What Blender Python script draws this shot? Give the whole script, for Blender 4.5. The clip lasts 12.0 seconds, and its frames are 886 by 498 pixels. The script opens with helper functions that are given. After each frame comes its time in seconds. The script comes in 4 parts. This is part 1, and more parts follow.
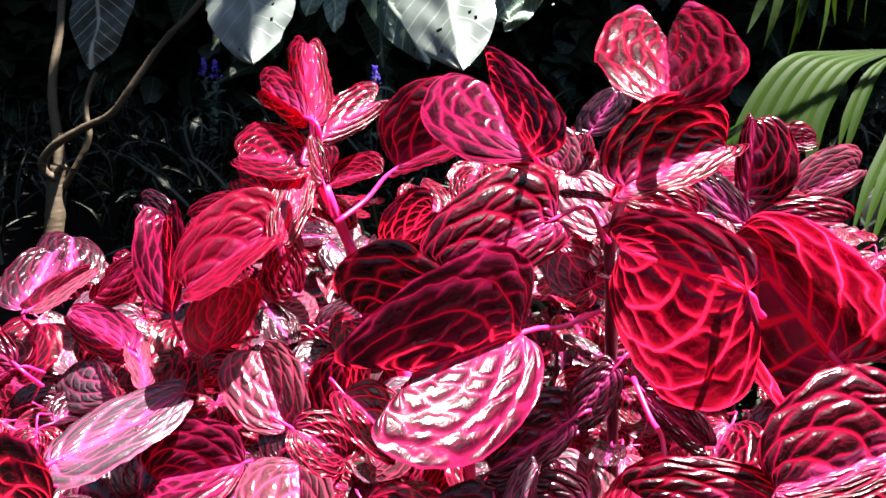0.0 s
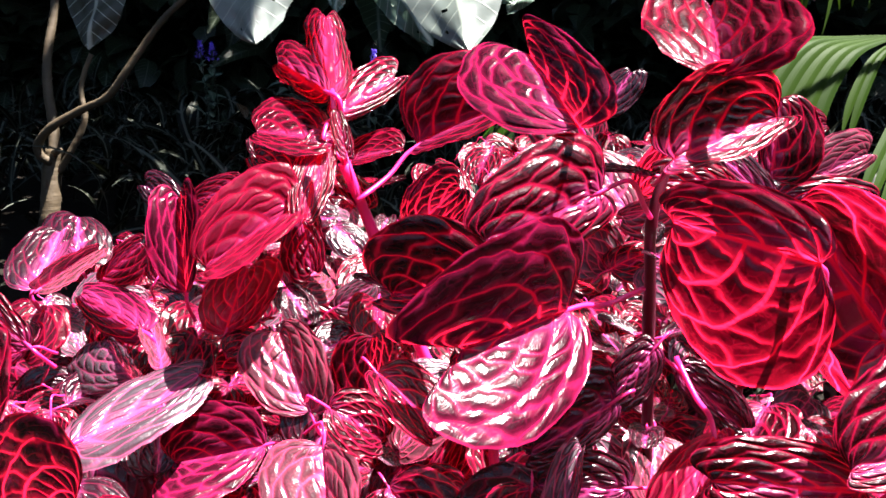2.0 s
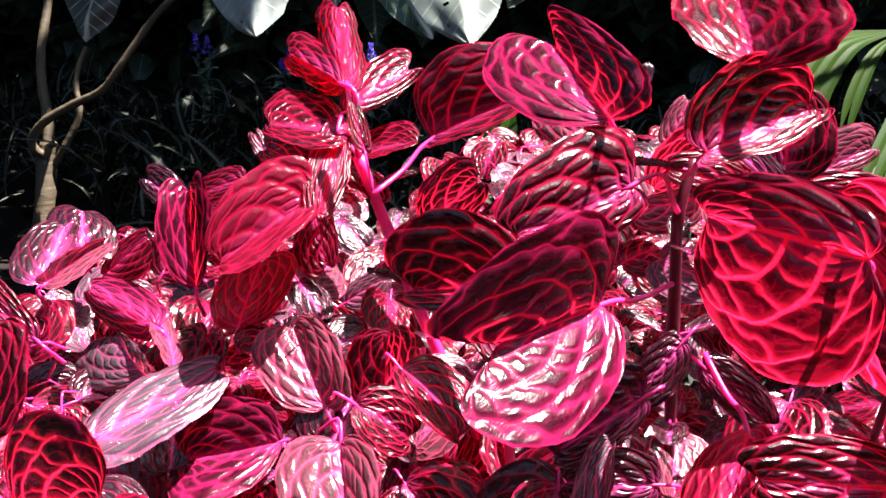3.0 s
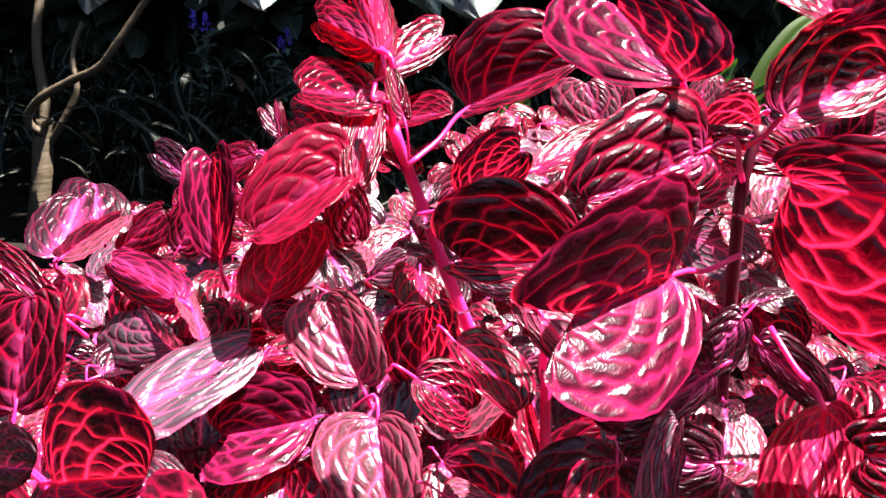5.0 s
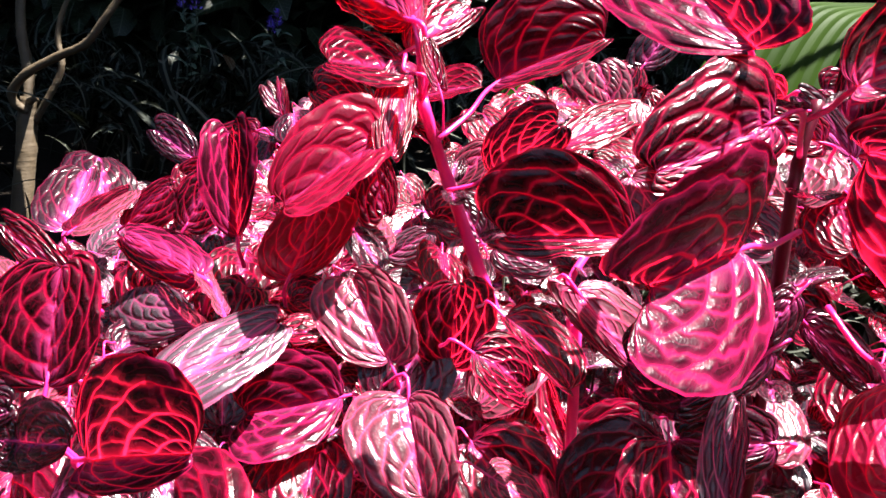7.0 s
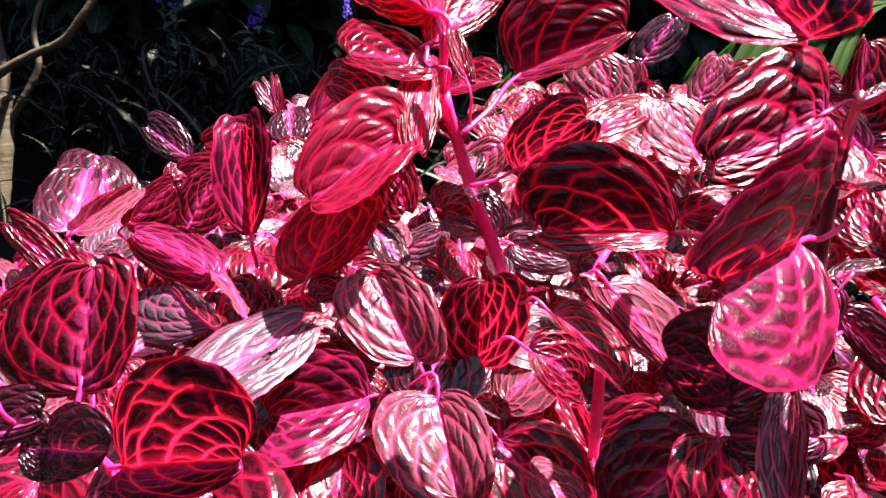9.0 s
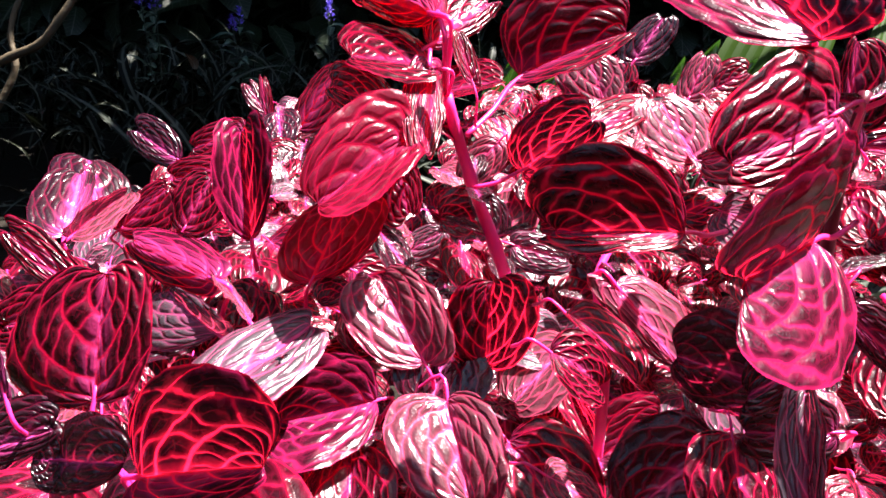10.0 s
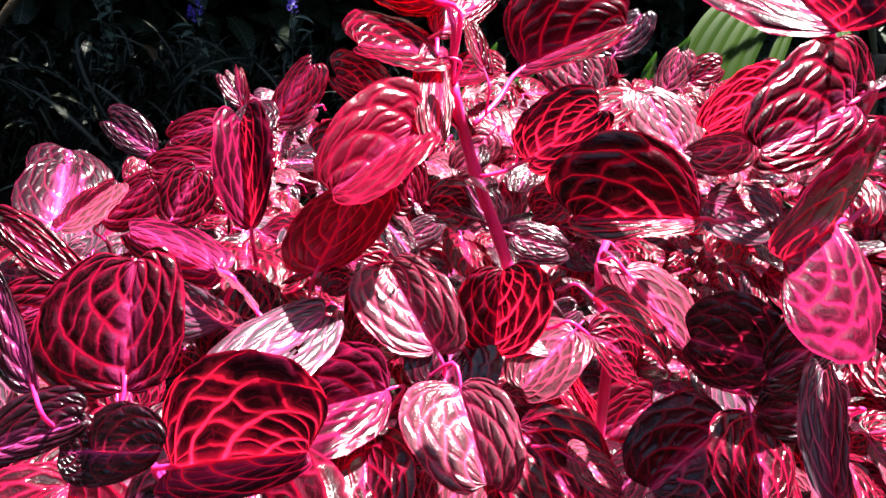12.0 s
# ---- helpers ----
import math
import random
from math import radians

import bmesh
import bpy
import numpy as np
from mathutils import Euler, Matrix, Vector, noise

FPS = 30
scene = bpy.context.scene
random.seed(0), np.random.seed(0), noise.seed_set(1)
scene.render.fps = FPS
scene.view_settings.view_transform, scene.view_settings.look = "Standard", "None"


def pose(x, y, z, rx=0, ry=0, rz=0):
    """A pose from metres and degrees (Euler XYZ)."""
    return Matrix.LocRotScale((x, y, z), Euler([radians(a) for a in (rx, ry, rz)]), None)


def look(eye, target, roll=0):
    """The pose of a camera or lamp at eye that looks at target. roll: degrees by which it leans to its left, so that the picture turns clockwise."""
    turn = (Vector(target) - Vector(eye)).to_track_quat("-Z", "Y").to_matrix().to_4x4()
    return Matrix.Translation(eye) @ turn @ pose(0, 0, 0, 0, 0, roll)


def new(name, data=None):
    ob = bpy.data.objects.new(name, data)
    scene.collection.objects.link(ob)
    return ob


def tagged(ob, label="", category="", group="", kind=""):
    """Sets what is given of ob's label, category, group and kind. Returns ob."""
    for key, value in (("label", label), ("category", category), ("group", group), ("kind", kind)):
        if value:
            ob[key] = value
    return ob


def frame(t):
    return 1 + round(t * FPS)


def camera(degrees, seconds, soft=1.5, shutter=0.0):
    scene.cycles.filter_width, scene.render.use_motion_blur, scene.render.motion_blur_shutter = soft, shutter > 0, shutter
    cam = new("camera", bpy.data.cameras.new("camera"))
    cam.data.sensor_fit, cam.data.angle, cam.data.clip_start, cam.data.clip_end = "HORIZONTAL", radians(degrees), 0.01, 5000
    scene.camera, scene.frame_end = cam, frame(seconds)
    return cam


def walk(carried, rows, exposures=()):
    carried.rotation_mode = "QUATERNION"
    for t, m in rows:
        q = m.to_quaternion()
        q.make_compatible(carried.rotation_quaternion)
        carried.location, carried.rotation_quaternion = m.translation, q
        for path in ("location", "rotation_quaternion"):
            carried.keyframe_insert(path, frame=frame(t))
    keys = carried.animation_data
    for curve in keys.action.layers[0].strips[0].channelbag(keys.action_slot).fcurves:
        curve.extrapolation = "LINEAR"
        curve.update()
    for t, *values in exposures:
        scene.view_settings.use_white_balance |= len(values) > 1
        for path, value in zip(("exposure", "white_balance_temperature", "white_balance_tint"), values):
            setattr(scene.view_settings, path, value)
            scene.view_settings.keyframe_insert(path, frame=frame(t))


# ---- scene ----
cam = camera(66.9, 12.0, soft=1.6)
# seconds, place of the eye, turn in degrees
ROWS = [
    (0.0, 0.00048, -0.00034, 0.80003, 75.029, -0.041, 0.038),
    (0.5, -0.00319, 0.00139, 0.80000, 74.747, 0.079, -0.177),
    (1.0, -0.00753, 0.00264, 0.79586, 74.473, -0.094, -0.129),
    (1.5, -0.01110, 0.00468, 0.79447, 74.235, -0.164, -0.202),
    (2.0, -0.01545, 0.00726, 0.79344, 73.898, -0.352, -0.324),
    (2.5, -0.02007, 0.00862, 0.79325, 73.537, -0.639, -0.558),
    (3.0, -0.02699, 0.01105, 0.79221, 73.437, -0.517, -0.775),
    (5.0, -0.04860, 0.02013, 0.78370, 72.003, -1.064, -1.061),
    (5.5, -0.05502, 0.02202, 0.78118, 71.757, -1.555, -1.304),
    (6.0, -0.06001, 0.02349, 0.77934, 71.457, -1.540, -1.462),
    (6.5, -0.06609, 0.02513, 0.77725, 71.166, -1.909, -1.628),
    (7.0, -0.07106, 0.02708, 0.77588, 70.872, -2.162, -2.051),
    (7.5, -0.07721, 0.02892, 0.77486, 70.649, -2.206, -2.447),
    (9.5, -0.09784, 0.03398, 0.77248, 70.797, -2.107, -4.544),
    (10.0, -0.10365, 0.03454, 0.77292, 70.843, -2.009, -5.451),
    (10.5, -0.10921, 0.03501, 0.77233, 70.584, -2.054, -6.406),
    (11.0, -0.11532, 0.03539, 0.77092, 70.570, -2.422, -7.196),
    (11.5, -0.12201, 0.03430, 0.76894, 70.527, -2.612, -8.053),
    (12.0, -0.12735, 0.03490, 0.76940, 70.581, -2.830, -8.775),
]
walk(cam, [(t, pose(x, y, z, rx, ry, rz)) for t, x, y, z, rx, ry, rz in ROWS])

# ---- light: clear sky, a high sun to the right of the camera ----
SUN_ELEVATION, SUN_AZIMUTH = 65.0, 80.0   # degrees; azimuth from +y towards +x
world = bpy.data.worlds.new("world")
scene.world = world
world.use_nodes = True
wn, wl = world.node_tree.nodes, world.node_tree.links
sky = wn.new("ShaderNodeTexSky")
sky.sky_type = "NISHITA"
sky.sun_disc = False
sky.sun_elevation = radians(SUN_ELEVATION)
sky.sun_rotation = radians(SUN_AZIMUTH)
wn["Background"].inputs["Strength"].default_value = 0.042
wl.new(sky.outputs["Color"], wn["Background"].inputs["Color"])
sun_data = bpy.data.lights.new("sun", "SUN")
sun_data.energy, sun_data.angle, sun_data.color = 5.0, radians(0.5), (1.0, 0.95, 0.9)
sun = new("sun", sun_data)
el, az = radians(SUN_ELEVATION), radians(SUN_AZIMUTH)
sun_way = Vector((math.cos(el) * math.sin(az), math.cos(el) * math.cos(az), math.sin(el)))
sun.matrix_world = look(sun_way * 30, (0, 0, 0))
scene.view_settings.exposure = 3.25


# ---- materials ----
class Nodes:
    """Short hand for building a node tree."""

    def __init__(self, name):
        self.mat = bpy.data.materials.new(name)
        self.mat.use_nodes = True
        self.tree = self.mat.node_tree
        self.tree.nodes.clear()
        self.out = self.tree.nodes.new("ShaderNodeOutputMaterial")

    def put(self, socket, value):
        if isinstance(value, bpy.types.NodeSocket):
            self.tree.links.new(value, socket)
        elif value is not None:
            socket.default_value = value

    def math(self, op, a, b=None, c=None, clamp=False):
        n = self.tree.nodes.new("ShaderNodeMath")
        n.operation, n.use_clamp = op, clamp
        for i, v in enumerate((a, b, c)):
            self.put(n.inputs[i], v)
        return n.outputs[0]

    def ramp(self, x, lo, hi, to_lo=0.0, to_hi=1.0):
        n = self.tree.nodes.new("ShaderNodeMapRange")
        n.interpolation_type = "SMOOTHSTEP"
        for i, v in enumerate((x, lo, hi, to_lo, to_hi)):
            self.put(n.inputs[i], v)
        return n.outputs[0]

    def mix(self, f, a, b, blend="MIX"):
        n = self.tree.nodes.new("ShaderNodeMix")
        n.data_type, n.blend_type = "RGBA", blend
        self.put(n.inputs[0], f)
        for k, v in ((6, a), (7, b)):
            self.put(n.inputs[k], (*v, 1.0) if isinstance(v, tuple) and len(v) == 3 else v)
        return n.outputs[2]

    def noise(self, vec, scale, detail=3.0, rough=0.5):
        n = self.tree.nodes.new("ShaderNodeTexNoise")
        self.put(n.inputs["Vector"], vec)
        n.inputs["Scale"].default_value, n.inputs["Detail"].default_value = scale, detail
        n.inputs["Roughness"].default_value = rough
        return n.outputs["Fac"], n.outputs["Color"]

    def voronoi_edge(self, vec, scale, rand=1.0):
        n = self.tree.nodes.new("ShaderNodeTexVoronoi")
        n.feature = "DISTANCE_TO_EDGE"
        self.put(n.inputs["Vector"], vec)
        n.inputs["Scale"].default_value, n.inputs["Randomness"].default_value = scale, rand
        return n.outputs["Distance"]

    def xyz(self, x, y, z=0.0):
        n = self.tree.nodes.new("ShaderNodeCombineXYZ")
        for i, v in enumerate((x, y, z)):
            self.put(n.inputs[i], v)
        return n.outputs[0]

    def split(self, v):
        n = self.tree.nodes.new("ShaderNodeSeparateXYZ")
        self.put(n.inputs[0], v)
        return n.outputs

    def uv(self, name):
        n = self.tree.nodes.new("ShaderNodeUVMap")
        n.uv_map = name
        return n.outputs[0]

    def coords(self, which="Object"):
        return self.tree.nodes.new("ShaderNodeTexCoord").outputs[which]

    def rand(self):
        return self.tree.nodes.new("ShaderNodeObjectInfo").outputs["Random"]

    def bump(self, height, strength, distance):
        n = self.tree.nodes.new("ShaderNodeBump")
        self.put(n.inputs["Height"], height)
        n.inputs["Strength"].default_value, n.inputs["Distance"].default_value = strength, distance
        return n.outputs[0]

    def principled(self, color, rough=0.5, normal=None, spec=0.5, coat=0.0, coat_rough=0.1, metal=0.0):
        n = self.tree.nodes.new("ShaderNodeBsdfPrincipled")
        self.put(n.inputs["Base Color"], (*color, 1.0) if isinstance(color, tuple) else color)
        self.put(n.inputs["Roughness"], rough)
        self.put(n.inputs["Normal"], normal)
        self.put(n.inputs["Specular IOR Level"], spec)
        self.put(n.inputs["Coat Weight"], coat)
        n.inputs["Coat Roughness"].default_value = coat_rough
        n.inputs["Metallic"].default_value = metal
        return n.outputs[0]

    def translucent(self, color, normal=None):
        n = self.tree.nodes.new("ShaderNodeBsdfTranslucent")
        self.put(n.inputs[0], (*color, 1.0) if isinstance(color, tuple) else color)
        self.put(n.inputs[1], normal)
        return n.outputs[0]

    def blend(self, f, a, b):
        n = self.tree.nodes.new("ShaderNodeMixShader")
        self.put(n.inputs[0], f)
        self.put(n.inputs[1], a)
        self.put(n.inputs[2], b)
        return n.outputs[0]

    def done(self, shader):
        self.put(self.out.inputs["Surface"], shader)
        return self.mat


VEINS, SLANT, ARC = 4.0, 0.34, 0.34   # side veins: how close, their slant and forward bend


def bloodleaf(name, lamina, vein, glow_lamina, glow_vein, through_light, pale=0.0, magenta=0.8, gloss=1.0, spread=1.0, mesh=0.68):
    """Beefsteak-plant leaf: dark blistered blade between arching, netted pink-red veins, glossy and translucent."""
    k = Nodes(name)
    x, y, _ = k.split(k.uv("blade"))
    edge, row, _ = k.split(k.uv("rim"))
    r = k.rand()
    seed = k.math("MULTIPLY", r, 37.0)
    _, wob = k.noise(k.xyz(x, y, seed), 4.0, 1.5)
    wx, wy, _ = k.split(wob)
    wx, wy = k.math("SUBTRACT", wx, 0.5), k.math("SUBTRACT", wy, 0.5)
    b = k.math("ABSOLUTE", y)
    e1 = k.math("MULTIPLY_ADD", wy, k.math("MULTIPLY", edge, 0.14), edge)
    q = k.math("SUBTRACT", row, k.math("MULTIPLY", e1, k.math("MULTIPLY_ADD", e1, ARC, SLANT)))
    q = k.math("MULTIPLY_ADD", wx, 0.10, q)
    sign = k.math("SIGN", y)
    qn = k.math("MULTIPLY_ADD", k.math("ADD", q, 2.0), VEINS, k.math("MULTIPLY", sign, 0.21))
    d = k.math("ABSOLUTE", k.math("SUBTRACT", k.math("FRACT", qn), 0.5))     # 0 on a side vein
    width = k.math("MULTIPLY_ADD", edge, -0.060, 0.095)
    lateral = k.ramp(d, k.math("MULTIPLY", width, 0.35), k.math("MULTIPLY", width, 1.25), 1.0, 0.0)
    halo = k.ramp(d, 0.0, 0.26, 1.0, 0.0)
    # rungs between one side vein and the next, each lane with its own step
    lane = k.math("FLOOR", k.math("ADD", qn, 0.5))
    shift = k.math("FRACT", k.math("MULTIPLY", k.math("SINE", k.math("ADD", k.math("MULTIPLY_ADD", lane, 12.99, seed), sign)), 43.7))
    lean = k.math("MULTIPLY", k.math("SUBTRACT", k.math("FRACT", k.math("ADD", qn, 0.5)), 0.5), 0.7)
    rn = k.math("ADD", k.math("MULTIPLY_ADD", shift, 7.0, lean), k.math("MULTIPLY", k.math("MULTIPLY_ADD", wx, 0.16, e1), k.math("MULTIPLY_ADD", shift, 3.0, 5.2)))
    dr = k.math("ABSOLUTE", k.math("SUBTRACT", k.math("FRACT", rn), 0.5))
    blot, _ = k.noise(k.xyz(x, y, seed), 5.0, 3.0)
    rung = k.math("MULTIPLY", k.ramp(dr, 0.01, 0.15, 1.0, 0.0), k.ramp(blot, 0.30, 0.60, 0.40, 1.0))
    glimmer = k.math("MULTIPLY", k.ramp(dr, 0.0, 0.32, 1.0, 0.0), 0.18)
    net = k.ramp(k.voronoi_edge(k.xyz(k.math("MULTIPLY", qn, 3.1), k.math("MULTIPLY", rn, 2.0), seed), 1.0, 1.0), 0.0, 0.12, 1.0, 0.0)
    crease = k.voronoi_edge(k.xyz(k.math("MULTIPLY_ADD", wx, 0.2, x), k.math("MULTIPLY_ADD", wy, 0.2, y), seed), 24.0)
    rib = k.ramp(b, k.math("MULTIPLY_ADD", x, -0.008, 0.010), k.math("MULTIPLY_ADD", x, -0.022, 0.036), 1.0, 0.0)
    rib_halo = k.ramp(k.math("MULTIPLY_ADD", wx, 0.14, b), 0.0, k.math("MULTIPLY_ADD", x, -0.16, 0.22 * spread), 1.0, 0.0)
    rib_halo = k.math("MULTIPLY", rib_halo, k.math("MULTIPLY_ADD", halo, 0.6, 0.4))
    v = k.math("MAXIMUM", k.math("MAXIMUM", lateral, rib), k.math("MAXIMUM", k.math("MULTIPLY", rung, mesh), k.math("MULTIPLY", net, 0.07)))
    # margin line in vein colour, also standing in for a backlit edge glint
    v = k.math("MAXIMUM", v, k.ramp(edge, 0.965, 1.0, 0.0, 0.75))
    soft = k.math("MAXIMUM", k.math("MULTIPLY_ADD", halo, 0.16, glimmer), k.math("MULTIPLY", rib_halo, 0.44 * spread ** 0.6))
    grain, _ = k.noise(k.xyz(x, y, seed), 90.0, 2.0)
    m = k.math("ADD", k.math("MAXIMUM", v, soft), k.math("MULTIPLY_ADD", k.math("SUBTRACT", blot, 0.5), 0.22, pale), clamp=True)
    col = k.mix(k.math("MULTIPLY", k.math("MAXIMUM", rib, k.math("MULTIPLY", rib_halo, 0.55)), magenta), k.mix(m, lamina, vein), (0.92, 0.09, 0.42))
    col = k.mix(k.math("MULTIPLY", grain, 0.25), col, (0.25, 0.05, 0.07), "MULTIPLY")
    glow = k.mix(m, glow_lamina, glow_vein)
    # blistered relief: the blade swells between the veins
    quilt = k.math("MULTIPLY", k.ramp(d, 0.0, 0.32), k.math("MULTIPLY_ADD", k.ramp(dr, 0.0, 0.32), 0.8, 0.2))
    h = k.math("MULTIPLY_ADD", k.ramp(b, 0.0, 0.04), 0.3, k.math("MULTIPLY", quilt, 1.35))
    h = k.math("ADD", h, k.math("MULTIPLY", k.ramp(crease, 0.0, 0.35), 0.09))
    h = k.math("ADD", h, k.math("MULTIPLY", grain, 0.06))
    h = k.math("SUBTRACT", h, k.math("MULTIPLY", net, 0.02))
    bump = k.bump(h, 1.0, 0.00048 * (0.4 + 0.6 * min(gloss, 1.0)))
    shine = k.principled(col, k.math("MULTIPLY_ADD", blot, 0.20, 0.16), bump, 0.42 * gloss, 0.06 * gloss, 0.12)
    return k.done(k.blend(k.math("MULTIPLY", k.math("MULTIPLY_ADD", m, 0.8, 0.75), through_light), shine, k.translucent(glow, bump)))


# One plant's leaf; the kinds partly bake each leaf's light or shade into colour.
LEAF = {
    "dark": bloodleaf("bloodleaf_dark", (0.014, 0.001, 0.0025), (0.66, 0.011, 0.088), (0.016, 0.0, 0.001), (1.0, 0.012, 0.055), 0.50),
    "red": bloodleaf("bloodleaf_red", (0.016, 0.001, 0.003), (0.70, 0.013, 0.100), (0.06, 0.0, 0.003), (1.0, 0.012, 0.06), 0.60, 0.02),
    "pale": bloodleaf("bloodleaf_pale", (0.050, 0.018, 0.023), (0.58, 0.06, 0.15), (0.08, 0.002, 0.010), (1.0, 0.03, 0.14), 0.32, 0.03, 0.5, 1.05),
    # backlit look put into the colours: redder blade, more light let through
    "glow": bloodleaf("bloodleaf_backlit", (0.05, 0.002, 0.007), (0.76, 0.015, 0.105), (0.30, 0.0, 0.014), (1.0, 0.012, 0.06), 0.58, 0.08),
    "rosy": bloodleaf("bloodleaf_rosy", (0.026, 0.002, 0.007), (0.74, 0.022, 0.165), (0.014, 0.0, 0.001), (1.0, 0.012, 0.055), 0.54, 0.0, 0.8, 0.62, 1.15),
    # faded grey leaf; sun and sky sheen is also put into its colour
    "ashen": bloodleaf("bloodleaf_ashen_sheen", (0.036, 0.028, 0.034), (0.32, 0.055, 0.14), (0.10, 0.01, 0.02), (0.9, 0.06, 0.16), 0.26, 0.0, 0.4, 1.05),
    # dark maroon leaf that also carries the shade inside the plants in its colour
    "maroon": bloodleaf("bloodleaf_maroon_shade", (0.011, 0.003, 0.006), (0.10, 0.005, 0.024), (0.012, 0.0, 0.001), (0.4, 0.010, 0.05), 0.25, 0.0, 0.8, 1.2),
}


def stem_stuff(name, dull, bright):
    k = Nodes(name)
    n, _ = k.noise(k.coords(), 60.0, 3.0)
    col = k.mix(n, dull, bright)
    s = k.principled(col, 0.32, k.bump(n, 0.3, 0.0006), 0.5, 0.3)
    return k.done(k.blend(0.35, s, k.translucent(bright)))


STEM = stem_stuff("bloodleaf_stem", (0.55, 0.012, 0.13), (0.86, 0.05, 0.33))
OLD_STEM = stem_stuff("bloodleaf_old_stem", (0.03, 0.003, 0.008), (0.14, 0.007, 0.03))


def plain_leaf(name, dark, light, through_light, rough=0.4, veins=9.0, vein_light=0.35, spec=0.5):
    """Leaf of another shrub: side veins and mottling over one green."""
    k = Nodes(name)
    x, y, _ = k.split(k.uv("blade"))
    r = k.rand()
    b = k.math("ABSOLUTE", y)
    q = k.math("SUBTRACT", x, k.math("MULTIPLY", b, 0.9))
    d = k.math("ABSOLUTE", k.math("SUBTRACT", k.math("FRACT", k.math("MULTIPLY", q, veins)), 0.5))
    v = k.math("MAXIMUM", k.ramp(d, 0.02, 0.07, 1.0, 0.0), k.ramp(b, 0.006, 0.02, 1.0, 0.0))
    n, _ = k.noise(k.xyz(x, y, k.math("MULTIPLY", r, 29.0)), 7.0, 5.0)
    col = k.mix(k.math("MULTIPLY_ADD", r, 0.4, k.math("MULTIPLY", n, 0.6)), dark, light)
    col = k.mix(k.math("MULTIPLY", v, vein_light), col, (0.55, 0.6, 0.5))
    bump = k.bump(k.math("SUBTRACT", n, k.math("MULTIPLY", v, 0.3)), 0.4, 0.002)
    return k.done(k.blend(through_light, k.principled(col, rough, bump, spec), k.translucent(light)))


GREY_LEAF = plain_leaf("grey_green_leaf", (0.085, 0.105, 0.092), (0.14, 0.165, 0.15), 0.25, 0.45, 9.0, 0.22)
# green taken well below foliage tone, so part of the shade is colour
SHADE_LEAF = plain_leaf("shade_green_leaf", (0.004, 0.008, 0.0035), (0.014, 0.025, 0.009), 0.2, 0.45, 9.0, 0.1, 0.25)
DULL_LEAF = plain_leaf("dull_leaf", (0.007, 0.010, 0.003), (0.018, 0.021, 0.006), 0.3, 0.5)
HERB_LEAF = plain_leaf("herb_leaf", (0.03, 0.06, 0.04), (0.08, 0.13, 0.09), 0.25, 0.45)
# near-black instead of leaf green: the background's deep shade is in the colour
SHADED_STRAP = plain_leaf("shaded_strap_leaf", (0.001, 0.0013, 0.0006), (0.004, 0.005, 0.002), 0.10, 0.5, 3.0, 0.10, 0.07)
PALM_LEAF = plain_leaf("palm_leaf", (0.010, 0.027, 0.002), (0.024, 0.048, 0.004), 0.35, 0.6, 1.0, 0.0, 0.06)


def bark_stuff():
    k = Nodes("bark")
    c = k.coords()
    n, _ = k.noise(c, 18.0, 6.0, 0.65)
    x, y, z = k.split(c)
    rings, _ = k.noise(k.xyz(k.math("MULTIPLY", x, 8.0), k.math("MULTIPLY", y, 8.0), k.math("MULTIPLY", z, 60.0)), 1.0, 4.0)
    col = k.mix(n, (0.022, 0.014, 0.006), (0.075, 0.050, 0.022))
    col = k.mix(k.ramp(rings, 0.50, 0.80, 0.0, 0.3), col, (0.03, 0.019, 0.010))
    return k.done(k.principled(col, 0.75, k.bump(k.math("ADD", n, rings), 0.6, 0.006)))


BARK = bark_stuff()


def soil_stuff():
    k = Nodes("soil")
    c = k.coords()
    n, _ = k.noise(c, 9.0, 8.0, 0.7)
    g, _ = k.noise(c, 90.0, 4.0)
    # soil kept almost black, standing in for shade in the gaps between leaves
    col = k.mix(n, (0.004, 0.003, 0.002), (0.013, 0.009, 0.006))
    return k.done(k.principled(col, 0.95, k.bump(k.math("ADD", n, k.math("MULTIPLY", g, 0.4)), 0.8, 0.03), 0.15))


SOIL = soil_stuff()


def petal_stuff():
    k = Nodes("violet_petal")
    n, _ = k.noise(k.coords(), 80.0, 2.0)
    col = k.mix(n, (0.08, 0.04, 0.55), (0.30, 0.20, 0.85))
    return k.done(k.blend(0.3, k.principled(col, 0.5), k.translucent((0.25, 0.15, 0.9))))


PETAL = petal_stuff()


# ---- builders ----
def mesh_object(name, verts, faces, material, parent=None, label="", uvs=None, smooth=True):
    """One mesh object; uvs: layer name -> one (u, v) a vertex."""
    me = bpy.data.meshes.new(name)
    me.from_pydata(verts, [], faces)
    for layer, values in (uvs or {}).items():
        lay = me.uv_layers.new(name=layer)
        idx = np.empty(len(me.loops), dtype=np.int32)
        me.loops.foreach_get("vertex_index", idx)
        lay.data.foreach_set("uv", np.asarray(values, dtype=np.float32)[idx].ravel())
    if smooth:
        me.polygons.foreach_set("use_smooth", [True] * len(me.polygons))
    me.materials.append(material)
    ob = new(name, me)
    if parent is not None:
        ob.parent = parent
        ob.matrix_parent_inverse = parent.matrix_basis.inverted()
    if label:
        tagged(ob, label)
    return ob


def thing(name, place, label, category, group="", kind=""):
    """An Empty at the foot of a thing, which carries its tags."""
    ob = new(name)
    ob.empty_display_size = 0.02
    ob.matrix_basis = Matrix.Translation(place)
    return tagged(ob, label, category, group, kind)


